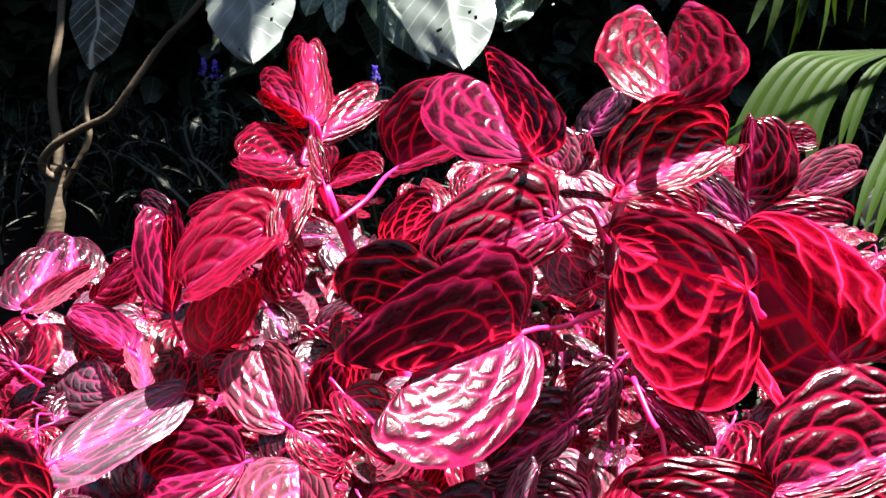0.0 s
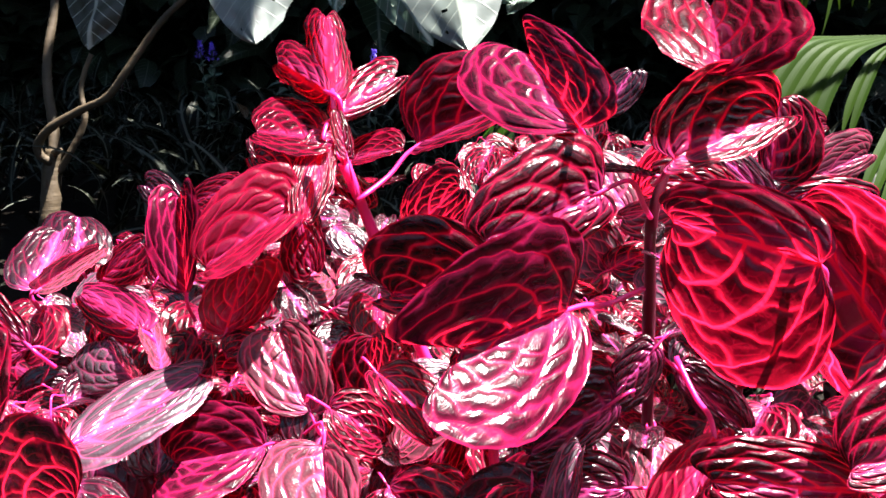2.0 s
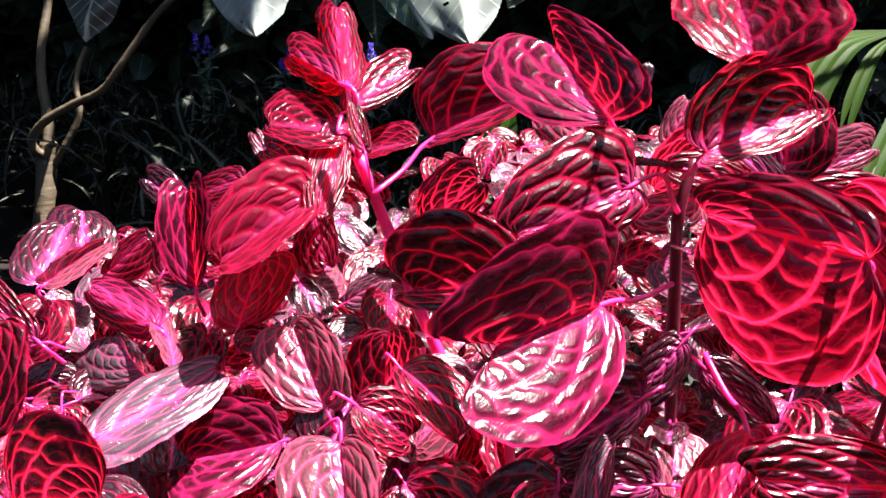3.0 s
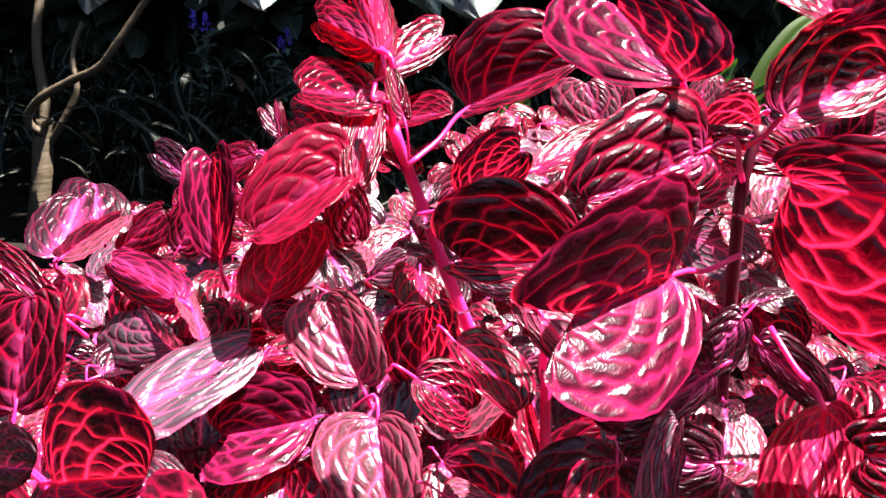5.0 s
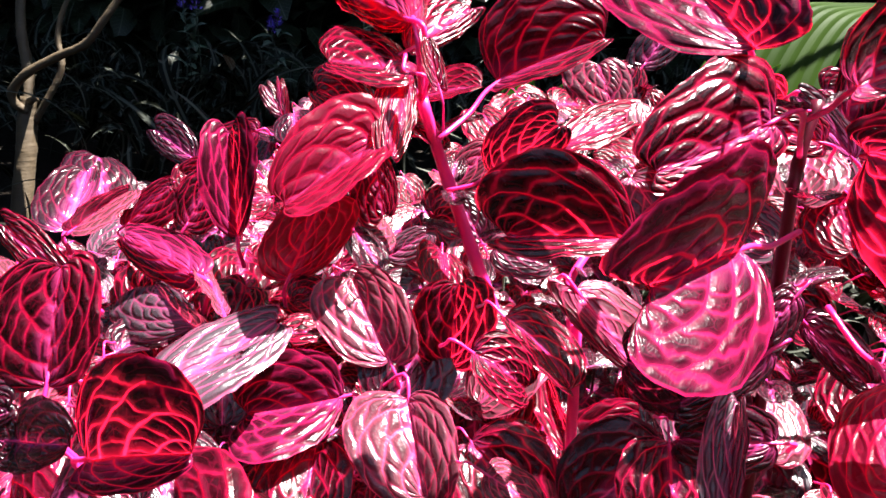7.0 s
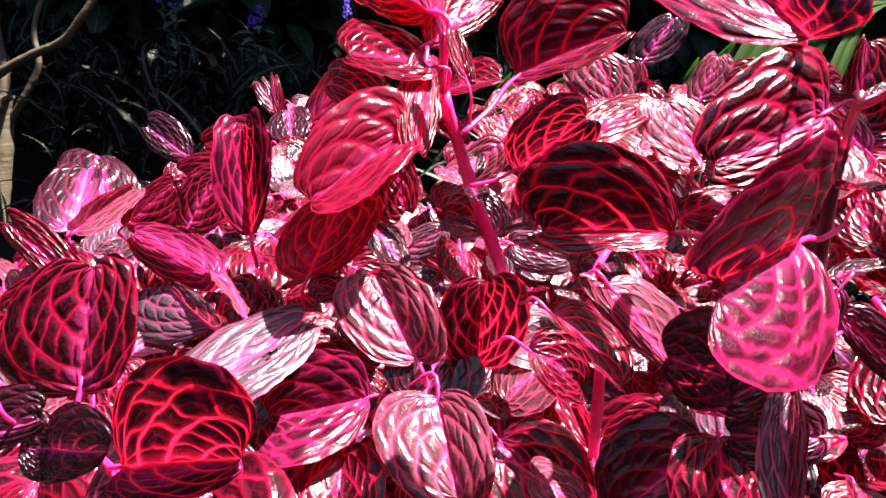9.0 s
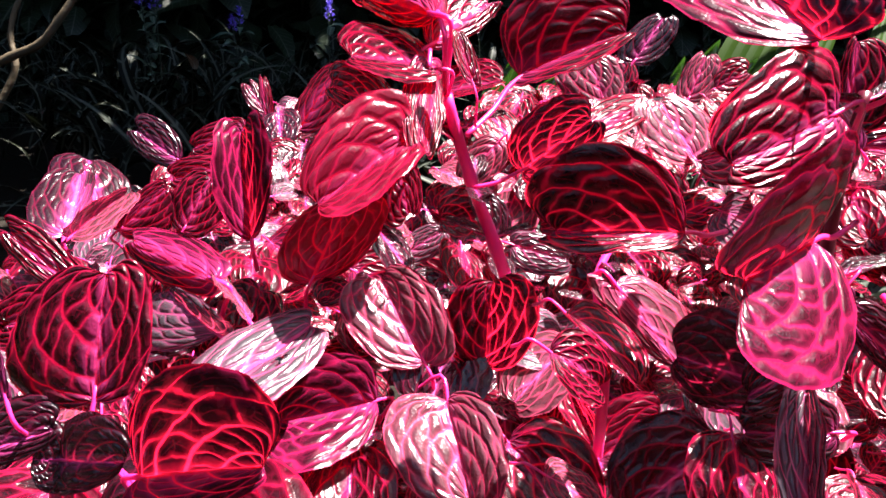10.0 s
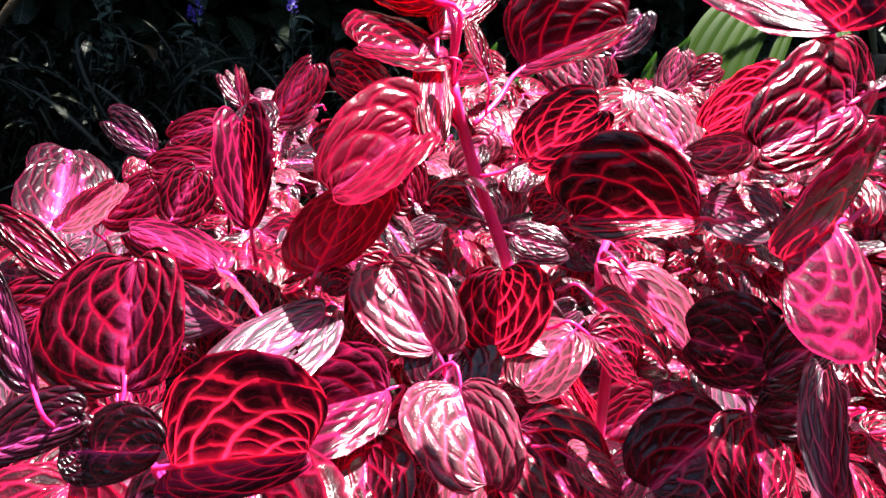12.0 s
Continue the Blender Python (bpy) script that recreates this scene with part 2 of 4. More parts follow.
def smooth_line(points, steps):
    """A Catmull-Rom line through the points."""
    p = [Vector(q) for q in points]
    p = [p[0] * 2 - p[1]] + p + [p[-1] * 2 - p[-2]]
    out = []
    for i in range(1, len(p) - 2):
        for j in range(steps):
            t = j / steps
            out.append(0.5 * (2 * p[i] + (p[i + 1] - p[i - 1]) * t + (2 * p[i - 1] - 5 * p[i] + 4 * p[i + 1] - p[i + 2]) * t * t
                              + (3 * p[i] - p[i - 1] - 3 * p[i + 1] + p[i + 2]) * t ** 3))
    out.append(p[-2].copy())
    return out


def tube(name, points, r0, r1, material, parent=None, label="", sides=8, steps=6, knots=0.0):
    """A tapering round stalk along the points, with swollen nodes where knots is given."""
    line = smooth_line(points, steps)
    verts, faces = [], []
    n = len(line)
    ref = Vector((0.31, 0.87, 0.38))
    for i, p in enumerate(line):
        d = (line[min(i + 1, n - 1)] - line[max(i - 1, 0)]).normalized()
        a = d.cross(ref).normalized()
        c = d.cross(a)
        r = r0 + (r1 - r0) * i / (n - 1)
        if knots and i % steps == 0:
            r *= 1 + knots
        for s in range(sides):
            w = 2 * math.pi * s / sides
            verts.append(p + a * (r * math.cos(w)) + c * (r * math.sin(w)))
    for i in range(n - 1):
        for s in range(sides):
            s1 = (s + 1) % sides
            faces.append((i * sides + s, i * sides + s1, (i + 1) * sides + s1, (i + 1) * sides + s))
    faces.append(tuple(range(sides))[::-1])
    faces.append(tuple((n - 1) * sides + s for s in range(sides)))
    return mesh_object(name, verts, faces, material, parent, label)


def margin(lobe, ahead):
    """The edge of half a blade from base to tip, as a function of u from 0 to 1: along the midrib and across it, in
    lengths and half widths. lobe: how far it reaches back past the base; ahead: how far it reaches on past the notched tip."""
    pts = [(0.0, 0.0), (-0.6 * lobe, 0.30), (0.07 - 0.4 * lobe, 0.72), (0.33, 0.98), (0.66 + 0.15 * ahead, 0.99), (0.93 + 0.6 * ahead, 0.76), (1.05 + ahead, 0.38), (1.0, 0.0)]
    line = smooth_line([(a, b, 0.0) for a, b in pts], 12)

    def edge(u):
        i = min(int(u * (len(line) - 1)), len(line) - 2)
        p = line[i].lerp(line[i + 1], u * (len(line) - 1) - i)
        return p.x, max(p.y, 0.0)
    return edge


def vein_count(u, s):
    """Runs up by one from side vein to side vein."""
    return VEINS * (u - s * (SLANT + ARC * s) + 2.0)


def blade(base, tip, left, right, rng, nu=30, nv=12, puff=0.0004, bow=0.03, ripple=0.016, cup=0.04, lobe=0.08, ahead=(0.05, 0.05), curl=0.06, hole=None):
    """A bloodleaf blade spread between its base, its tip and a point on either edge: vertices, faces and uvs.
    bow arches the midrib, cup swells each half, curl rolls the margin under;
    hole: where along (0 to 1) and across (-1 to 1) an insect has eaten through."""
    base, tip, left, right = Vector(base), Vector(tip), Vector(left), Vector(right)
    axis = tip - base
    length = axis.length
    ax = axis / length
    arms = [p - (base + ax * (0.50 * length)) for p in (left, right)]   # from the midrib to the fullest point of each half
    across_of = [arm - ax * arm.dot(ax) for arm in arms]
    normal = (arms[1] - arms[0]).cross(ax)
    normal = normal.normalized() if normal.length > 1e-6 else ax.orthogonal()
    if normal.dot(Vector((0.05, -0.55, 0.8))) < 0:
        normal = -normal
    phase = [rng.uniform(0, 6.28) for _ in range(6)]
    edges = [margin((lobe if isinstance(lobe, float) else lobe[k]) * rng.uniform(0.6, 1.3), ahead[k] + rng.uniform(-0.025, 0.025)) for k in (0, 1)]
    puff = min(puff, length * 0.014)
    verts, blade_uv, rim_uv = [], [], []
    for i in range(nu + 1):
        u = i / nu
        for j in range(-nv, nv + 1):
            s = abs(j) / nv
            k = 0 if j < 0 else 1
            edge_along, edge_across = edges[k](u)
            edge_across *= 1 + 0.035 * noise.noise(Vector((7 * u, 5 * phase[k], 0.0))) + 0.022 * noise.noise(Vector((23 * u, phase[k], 4.0)))
            arm = arms[k]
            half = across_of[k].length
            side = across_of[k] / max(half, 1e-6)
            up = ax.cross(side)
            if up.dot(normal) < 0:
                up = -up
            along = u + (edge_along - u) * s
            across = half * edge_across * s
            f = (vein_count(u, s) + (0.21 if j > 0 else -0.21)) % 1.0
            swell = (0.5 + 0.5 * math.cos(2 * math.pi * f)) * (0.75 + 0.25 * math.cos(29 * s + phase[4 + k]))
            wave = math.sin(along * 8 + phase[k]) * s * s + 0.5 * math.sin(along * 21 + phase[2 + k]) * s ** 3 + 0.35 * math.sin(along * 47 + phase[4 + k]) * s ** 6
            h = puff * swell * min(1.0, 6 * s) * (1 - s ** 6) + ripple * length * wave * edge_across
            h += half * edge_across * (cup * 4 * s * (1 - s) - curl * max(0.0, s - 0.62) ** 2 * 3.0) + bow * length * 4 * u * (1 - u)
            verts.append(base + ax * (along * length) + arm * (edge_across * s) + up * h)
            blade_uv.append((along, (across if j > 0 else -across) / length))
            rim_uv.append((s, u))
    row = 2 * nv + 1
    faces = [(i * row + j, i * row + j + 1, (i + 1) * row + j + 1, (i + 1) * row + j) for i in range(nu) for j in range(2 * nv)
             if hole is None or math.hypot((i / nu - hole[0]) / 0.050, (j / nv - 1 - hole[1]) / 0.13) > 0.85 + 0.35 * math.sin(5 * i + 3 * j)]
    return verts, faces, {"blade": blade_uv, "rim": rim_uv}


leaf_rng = random.Random(7)


grown = []   # (plant, leaf, base, tip)
stalk_ends = {}   # where the stalk of a leaf joins its stem, where that shows


def leaf(plant, kind, base, tip, left, right, bow=0.03, cup=0.04, lobe=0.08, ahead=(0.05, 0.05), curl=0.06, hole=None, nu=36, nv=14, stalk=None):
    """One leaf of a bloodleaf plant; its stalk follows once the stems stand."""
    verts, faces, uvs = blade(base, tip, left, right, leaf_rng, nu, nv, bow=bow, cup=cup, lobe=lobe, ahead=ahead, curl=curl, hole=hole)
    ob = mesh_object("leaf", verts, faces, LEAF[kind], plant, "", uvs)
    grown.append((plant, ob, Vector(base), Vector(tip)))
    if stalk is not None:
        stalk_ends[ob.name] = Vector(stalk)
    return ob


# ---- ground ----
def ground():
    n = 40
    verts, faces = [], []
    xs = [math.copysign(abs(2 * i / n - 1) ** 3 * 120, 2 * i / n - 1) for i in range(n + 1)]
    for y in xs:
        for x in xs:
            verts.append((x, y + 0.4, 0.02 * noise.noise(Vector((x * 2, y * 2, 0)))))
    faces = [(j * (n + 1) + i, j * (n + 1) + i + 1, (j + 1) * (n + 1) + i + 1, (j + 1) * (n + 1) + i) for j in range(n) for i in range(n)]
    return tagged(mesh_object("ground", verts, faces, SOIL), "garden soil under the plants, darkened to stand in for shade", "ground", kind="structure")


ground()

# ---- the bloodleaf plants ----
PLANT_FEET = {"b": (0.10, 0.27), "c": (0.20, 0.42), "d": (-0.02, 0.40), "e": (0.06, 0.40),
              "f": (-0.05, 0.32), "g": (-0.22, 0.36), "h": (-0.22, 0.70), "i": (0.14, 0.72),
              "j": (0.38, 0.80), "k": (-0.40, 0.58), "l": (-0.04, 0.88)}
plants = {}
for key, (px, py) in PLANT_FEET.items():
    plants[key] = thing("bloodleaf_plant", (px, py, 0.0), "beefsteak plant with crimson-veined dark glossy leaves", "plant", "bloodleaf plants in the bed")

leaf(plants['b'], 'rosy', (0.0270, 0.2140, 0.7130), (-0.0083, 0.1875, 0.7112), (0.0120, 0.1720, 0.6915), (0.0145, 0.1920, 0.7490), bow=0.02, lobe=(0.45, 0.08), ahead=(0.30, 0.60), stalk=(0.0598, 0.2390, 0.7117))
leaf(plants['b'], 'red', (0.0806, 0.2403, 0.7874), (0.0929, 0.2903, 0.8122), (0.0579, 0.2623, 0.8060), (0.0962, 0.2197, 0.8042), ahead=(0.42, 0.50), stalk=(0.0981, 0.2768, 0.7691))
leaf(plants['b'], 'dark', (0.0637, 0.2323, 0.7602), (0.1049, 0.2490, 0.7730), (0.0739, 0.2344, 0.7911), (0.0840, 0.2244, 0.7635), cup=-0.12, lobe=0.30, ahead=(0.02, 0.12), bow=0.0, stalk=(0.0664, 0.2597, 0.7465))
leaf(plants['b'], 'red', (0.0811, 0.1679, 0.7437), (0.0588, 0.2130, 0.7432), (0.0687, 0.1810, 0.7051), (0.0735, 0.1970, 0.7584), lobe=0.15, ahead=(0.04, 0.10), stalk=(0.0944, 0.1850, 0.7301))
leaf(plants['c'], 'red', (0.1408, 0.2212, 0.6993), (0.0953, 0.2118, 0.7483), (0.1094, 0.1893, 0.6965), (0.1482, 0.2169, 0.7324), cup=-0.40)
leaf(plants['c'], 'dark', (0.1211, 0.1540, 0.7061), (0.0831, 0.1454, 0.6990), (0.1068, 0.1450, 0.6974), (0.1006, 0.1591, 0.7251))
leaf(plants['b'], 'rosy', (0.0325, 0.2375, 0.7700), (0.0199, 0.2779, 0.7938), (-0.0056, 0.2618, 0.7787), (0.0398, 0.2378, 0.7894), ahead=(0.18, 0.45), stalk=(0.0470, 0.2729, 0.7549))
leaf(plants['c'], 'dark', (0.2142, 0.4651, 0.7132), (0.2174, 0.4751, 0.7665), (0.2054, 0.4712, 0.7363), (0.2478, 0.4661, 0.7331))
leaf(plants['b'], 'dark', (0.0409, 0.2350, 0.7482), (0.0004, 0.2193, 0.7347), (0.0287, 0.2252, 0.7315), (0.0205, 0.2358, 0.7660), cup=0.05, ahead=(0.05, 0.15))
leaf(plants['d'], 'red', (-0.0277, 0.3964, 0.7443), (0.0276, 0.3943, 0.7680), (-0.0172, 0.4037, 0.7925), (-0.0024, 0.3809, 0.7478), stalk=(-0.0589, 0.3612, 0.7181))
leaf(plants['d'], 'red', (-0.0743, 0.3713, 0.7484), (-0.1152, 0.3793, 0.7523), (-0.0913, 0.3548, 0.7433), (-0.1035, 0.4204, 0.7679))
leaf(plants['d'], 'dark', (-0.0752, 0.3908, 0.7583), (-0.0422, 0.4215, 0.7804), (-0.0640, 0.4286, 0.7853), (-0.0477, 0.4163, 0.7667))
leaf(plants['d'], 'red', (-0.0773, 0.3731, 0.7523), (-0.0816, 0.3307, 0.7152), (-0.0716, 0.3635, 0.7325), (-0.0911, 0.3541, 0.7360))
leaf(plants['d'], 'red', (-0.0604, 0.3380, 0.7453), (-0.0661, 0.3506, 0.7659), (-0.0684, 0.3415, 0.7549), (-0.0575, 0.3404, 0.7528))
leaf(plants['d'], 'rosy', (-0.1732, 0.4047, 0.6495), (-0.1779, 0.4215, 0.7065), (-0.1915, 0.3979, 0.6902), (-0.1596, 0.4052, 0.6974), cup=0.10)
leaf(plants['d'], 'glow', (-0.0862, 0.3415, 0.7197), (-0.1282, 0.3190, 0.6939), (-0.0992, 0.3043, 0.7027), (-0.1136, 0.3394, 0.7360), cup=0.02, ahead=(0.0, 0.05))
leaf(plants['d'], 'glow', (-0.1365, 0.3624, 0.6400), (-0.1182, 0.3526, 0.6826), (-0.1507, 0.3711, 0.6593), (-0.1006, 0.3462, 0.6732))
leaf(plants['e'], 'dark', (0.0132, 0.2665, 0.6986), (-0.0343, 0.2735, 0.6963), (-0.0198, 0.2571, 0.6926), (-0.0206, 0.2738, 0.7308), cup=0.05, ahead=(0.05, 0.16), stalk=(0.0385, 0.2821, 0.6943))
leaf(plants['e'], 'dark', (-0.0300, 0.3594, 0.7007), (-0.0049, 0.3370, 0.7301), (-0.0266, 0.3655, 0.7297), (-0.0100, 0.3381, 0.7070), stalk=(-0.0541, 0.3604, 0.6920))
leaf(plants['e'], 'pale', (0.1246, 0.4878, 0.6809), (0.1031, 0.5145, 0.7193), (0.0828, 0.4944, 0.6982), (0.1424, 0.5018, 0.7026))
leaf(plants['e'], 'dark', (0.1539, 0.4342, 0.7369), (0.1268, 0.4655, 0.7021), (0.1538, 0.4607, 0.7016), (0.1266, 0.4406, 0.7416))
leaf(plants['e'], 'dark', (-0.0506, 0.3169, 0.6158), (-0.0485, 0.3226, 0.6560), (-0.0708, 0.3200, 0.6380), (-0.0331, 0.2923, 0.6512), ahead=(0.0, 0.0), lobe=0.12)
leaf(plants['e'], 'pale', (-0.0802, 0.3126, 0.6191), (-0.1004, 0.3418, 0.6499), (-0.1166, 0.3233, 0.6330), (-0.0715, 0.3204, 0.6465), ahead=(0.02, 0.04), lobe=0.12)
leaf(plants['f'], 'rosy', (-0.1025, 0.3076, 0.6024), (-0.1449, 0.2970, 0.5992), (-0.1276, 0.2704, 0.5935), (-0.1279, 0.3038, 0.6299))
leaf(plants['f'], 'pale', (-0.0714, 0.2964, 0.6094), (-0.0637, 0.2626, 0.5822), (-0.0496, 0.2703, 0.6069), (-0.0988, 0.2803, 0.5995))
leaf(plants['g'], 'rosy', (-0.1775, 0.2191, 0.6317), (-0.1350, 0.1979, 0.6504), (-0.1585, 0.2112, 0.6763), (-0.1639, 0.2030, 0.6304), ahead=(0.10, 0.05))
leaf(plants['g'], 'dark', (-0.1913, 0.2278, 0.6544), (-0.1886, 0.2428, 0.6917), (-0.2200, 0.2395, 0.6672), (-0.1725, 0.2327, 0.6771))
leaf(plants['g'], 'ashen', (-0.1748, 0.2648, 0.6297), (-0.1318, 0.3042, 0.6430), (-0.1643, 0.2989, 0.6451), (-0.1450, 0.2648, 0.6327), bow=-0.04, cup=0.10, curl=0.3, hole=(0.60, 0.30))
leaf(plants['g'], 'rosy', (-0.1855, 0.3656, 0.6397), (-0.2359, 0.3998, 0.6500), (-0.2151, 0.3827, 0.6316), (-0.1987, 0.3925, 0.6514))
leaf(plants['g'], 'pale', (-0.1654, 0.3392, 0.6304), (-0.1930, 0.3877, 0.6377), (-0.1765, 0.3427, 0.6397), (-0.1808, 0.3838, 0.6272))
leaf(plants['g'], 'ashen', (-0.1791, 0.3372, 0.6232), (-0.2141, 0.3814, 0.6277), (-0.2346, 0.3737, 0.6027), (-0.1793, 0.3409, 0.6342))
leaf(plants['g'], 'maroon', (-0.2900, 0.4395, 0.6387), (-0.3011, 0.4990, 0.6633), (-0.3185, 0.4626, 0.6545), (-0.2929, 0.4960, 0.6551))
leaf(plants['g'], 'pale', (-0.2864, 0.4394, 0.6388), (-0.2718, 0.4939, 0.6510), (-0.2765, 0.4446, 0.6553), (-0.2582, 0.4412, 0.6472))
leaf(plants['g'], 'maroon', (-0.3030, 0.5213, 0.6352), (-0.3201, 0.5618, 0.6598), (-0.3450, 0.5488, 0.6498), (-0.2850, 0.5430, 0.6387))
leaf(plants['e'], 'maroon', (0.0392, 0.2399, 0.6496), (0.0155, 0.2608, 0.6494), (0.0308, 0.2511, 0.6296), (0.0283, 0.2504, 0.6737))
leaf(plants['e'], 'pale', (0.0020, 0.3007, 0.6634), (0.0288, 0.2847, 0.6316), (-0.0031, 0.2981, 0.6536), (0.0349, 0.3015, 0.6514))
leaf(plants['e'], 'red', (0.0250, 0.3690, 0.5149), (0.0745, 0.3827, 0.5406), (0.0357, 0.3802, 0.5513), (0.0554, 0.3586, 0.5072))
leaf(plants['e'], 'red', (0.0744, 0.3791, 0.5303), (0.1086, 0.3787, 0.5457), (0.0907, 0.3827, 0.5482), (0.0941, 0.3693, 0.5124))
leaf(plants['e'], 'red', (0.0142, 0.4215, 0.5628), (-0.0118, 0.3590, 0.5442), (0.0063, 0.3596, 0.5545), (-0.0166, 0.3676, 0.5659))
leaf(plants['e'], 'red', (0.0161, 0.4224, 0.5665), (0.0210, 0.3551, 0.5490), (0.0195, 0.3620, 0.5677), (0.0014, 0.3637, 0.5637))
leaf(plants['f'], 'ashen', (0.0233, 0.1807, 0.6346), (0.0351, 0.2107, 0.6619), (0.0186, 0.1979, 0.6493), (0.0285, 0.1862, 0.6527))
leaf(plants['g'], 'maroon', (-0.2330, 0.2278, 0.6346), (-0.2054, 0.2268, 0.6451), (-0.2191, 0.2321, 0.6534), (-0.2192, 0.2252, 0.6340))
leaf(plants['g'], 'maroon', (-0.2014, 0.2236, 0.6357), (-0.1780, 0.2112, 0.6434), (-0.1899, 0.2217, 0.6546), (-0.2023, 0.2201, 0.6255))
leaf(plants['g'], 'maroon', (-0.2014, 0.2236, 0.6357), (-0.2118, 0.2252, 0.6352), (-0.2058, 0.2207, 0.6256), (-0.2040, 0.2281, 0.6472))
leaf(plants['g'], 'dark', (-0.2442, 0.3536, 0.6366), (-0.2829, 0.3700, 0.6640), (-0.2723, 0.3616, 0.6454), (-0.2601, 0.3652, 0.6613))
leaf(plants['g'], 'dark', (-0.2456, 0.3529, 0.6339), (-0.2831, 0.3550, 0.6219), (-0.2751, 0.3511, 0.6146), (-0.2723, 0.3597, 0.6403))
leaf(plants['g'], 'maroon', (-0.2159, 0.2252, 0.6575), (-0.2257, 0.2374, 0.6872), (-0.2308, 0.2326, 0.6711), (-0.2175, 0.2311, 0.6733))
leaf(plants['h'], 'red', (-0.2954, 0.5359, 0.6119), (-0.2605, 0.5410, 0.6429), (-0.2830, 0.5430, 0.6379), (-0.2586, 0.5316, 0.6176))
leaf(plants['h'], 'dark', (-0.2463, 0.5283, 0.6144), (-0.2257, 0.5377, 0.6505), (-0.2523, 0.5397, 0.6433), (-0.2157, 0.5271, 0.6256))
leaf(plants['h'], 'red', (-0.2256, 0.6513, 0.6317), (-0.2858, 0.6589, 0.6239), (-0.2582, 0.6504, 0.6133), (-0.2631, 0.6622, 0.6442))
leaf(plants['h'], 'red', (-0.2416, 0.7684, 0.6507), (-0.2961, 0.7709, 0.6312), (-0.2740, 0.7605, 0.6128), (-0.2708, 0.7763, 0.6587))
leaf(plants['h'], 'maroon', (-0.3119, 0.7683, 0.6165), (-0.3586, 0.7865, 0.6448), (-0.3470, 0.7747, 0.6175), (-0.3293, 0.7849, 0.6547))
leaf(plants['d'], 'dark', (-0.0917, 0.4071, 0.7197), (-0.1257, 0.4131, 0.7340), (-0.1127, 0.3971, 0.7192), (-0.1095, 0.4265, 0.7442))
leaf(plants['h'], 'red', (-0.1934, 0.8506, 0.6389), (-0.1523, 0.8667, 0.7038), (-0.1899, 0.8647, 0.6799), (-0.1440, 0.8508, 0.6634))
leaf(plants['h'], 'pale', (-0.1473, 0.8491, 0.6569), (-0.1902, 0.8490, 0.6360), (-0.1672, 0.8432, 0.6308), (-0.1670, 0.8522, 0.6560))
leaf(plants['h'], 'pale', (-0.2315, 0.8621, 0.6527), (-0.2537, 0.8779, 0.6861), (-0.2571, 0.8717, 0.6671), (-0.2360, 0.8718, 0.6776))
leaf(plants['h'], 'red', (-0.2315, 0.8599, 0.6465), (-0.2379, 0.8777, 0.6932), (-0.2406, 0.8702, 0.6711), (-0.2249, 0.8667, 0.6688))
leaf(plants['i'], 'maroon', (0.1536, 0.7086, 0.7360), (0.1822, 0.7187, 0.7781), (0.1441, 0.7178, 0.7572), (0.1895, 0.7089, 0.7541))
leaf(plants['i'], 'pale', (0.1279, 0.6961, 0.6887), (0.1111, 0.7161, 0.7366), (0.0781, 0.7145, 0.7160), (0.1507, 0.7033, 0.7197))
leaf(plants['i'], 'dark', (0.1336, 0.7001, 0.7026), (0.1451, 0.7109, 0.7383), (0.1224, 0.7096, 0.7237), (0.1563, 0.6985, 0.7091))
leaf(plants['i'], 'pale', (0.2326, 0.7428, 0.6961), (0.2513, 0.7559, 0.7416), (0.2235, 0.7522, 0.7179), (0.2635, 0.7450, 0.7170))
leaf(plants['i'], 'red', (0.2573, 0.7428, 0.7079), (0.2943, 0.7434, 0.7273), (0.2697, 0.7513, 0.7378), (0.2788, 0.7374, 0.7031))
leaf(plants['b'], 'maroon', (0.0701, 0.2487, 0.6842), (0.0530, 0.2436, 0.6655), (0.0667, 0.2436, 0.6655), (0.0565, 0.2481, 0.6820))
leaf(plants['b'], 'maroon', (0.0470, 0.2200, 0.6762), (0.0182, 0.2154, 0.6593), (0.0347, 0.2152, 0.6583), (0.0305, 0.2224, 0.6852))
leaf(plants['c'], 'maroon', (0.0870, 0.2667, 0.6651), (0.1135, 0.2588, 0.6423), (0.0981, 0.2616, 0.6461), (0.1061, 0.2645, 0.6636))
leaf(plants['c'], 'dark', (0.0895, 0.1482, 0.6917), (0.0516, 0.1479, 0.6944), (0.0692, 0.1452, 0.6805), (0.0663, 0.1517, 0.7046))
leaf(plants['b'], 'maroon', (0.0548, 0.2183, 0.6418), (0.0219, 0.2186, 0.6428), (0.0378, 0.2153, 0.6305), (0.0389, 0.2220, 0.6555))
leaf(plants['c'], 'dark', (0.2162, 0.4628, 0.6975), (0.2821, 0.4623, 0.6956), (0.2581, 0.4674, 0.7148), (0.2462, 0.4612, 0.6917))
leaf(plants['c'], 'pale', (0.4834, 0.9181, 0.6288), (0.5752, 0.9283, 0.6668), (0.5265, 0.9354, 0.6933), (0.5383, 0.9182, 0.6288))
leaf(plants['c'], 'red', (0.4834, 0.9161, 0.6212), (0.5540, 0.9182, 0.6288), (0.5226, 0.9242, 0.6516), (0.5148, 0.9121, 0.6061))
leaf(plants['c'], 'red', (0.4794, 0.9374, 0.7008), (0.5186, 0.9384, 0.7046), (0.4872, 0.9455, 0.7311), (0.4990, 0.9343, 0.6894))
leaf(plants['c'], 'red', (0.1509, 0.3836, 0.7184), (0.1079, 0.3861, 0.7279), (0.1311, 0.3819, 0.7120), (0.1344, 0.3887, 0.7375))
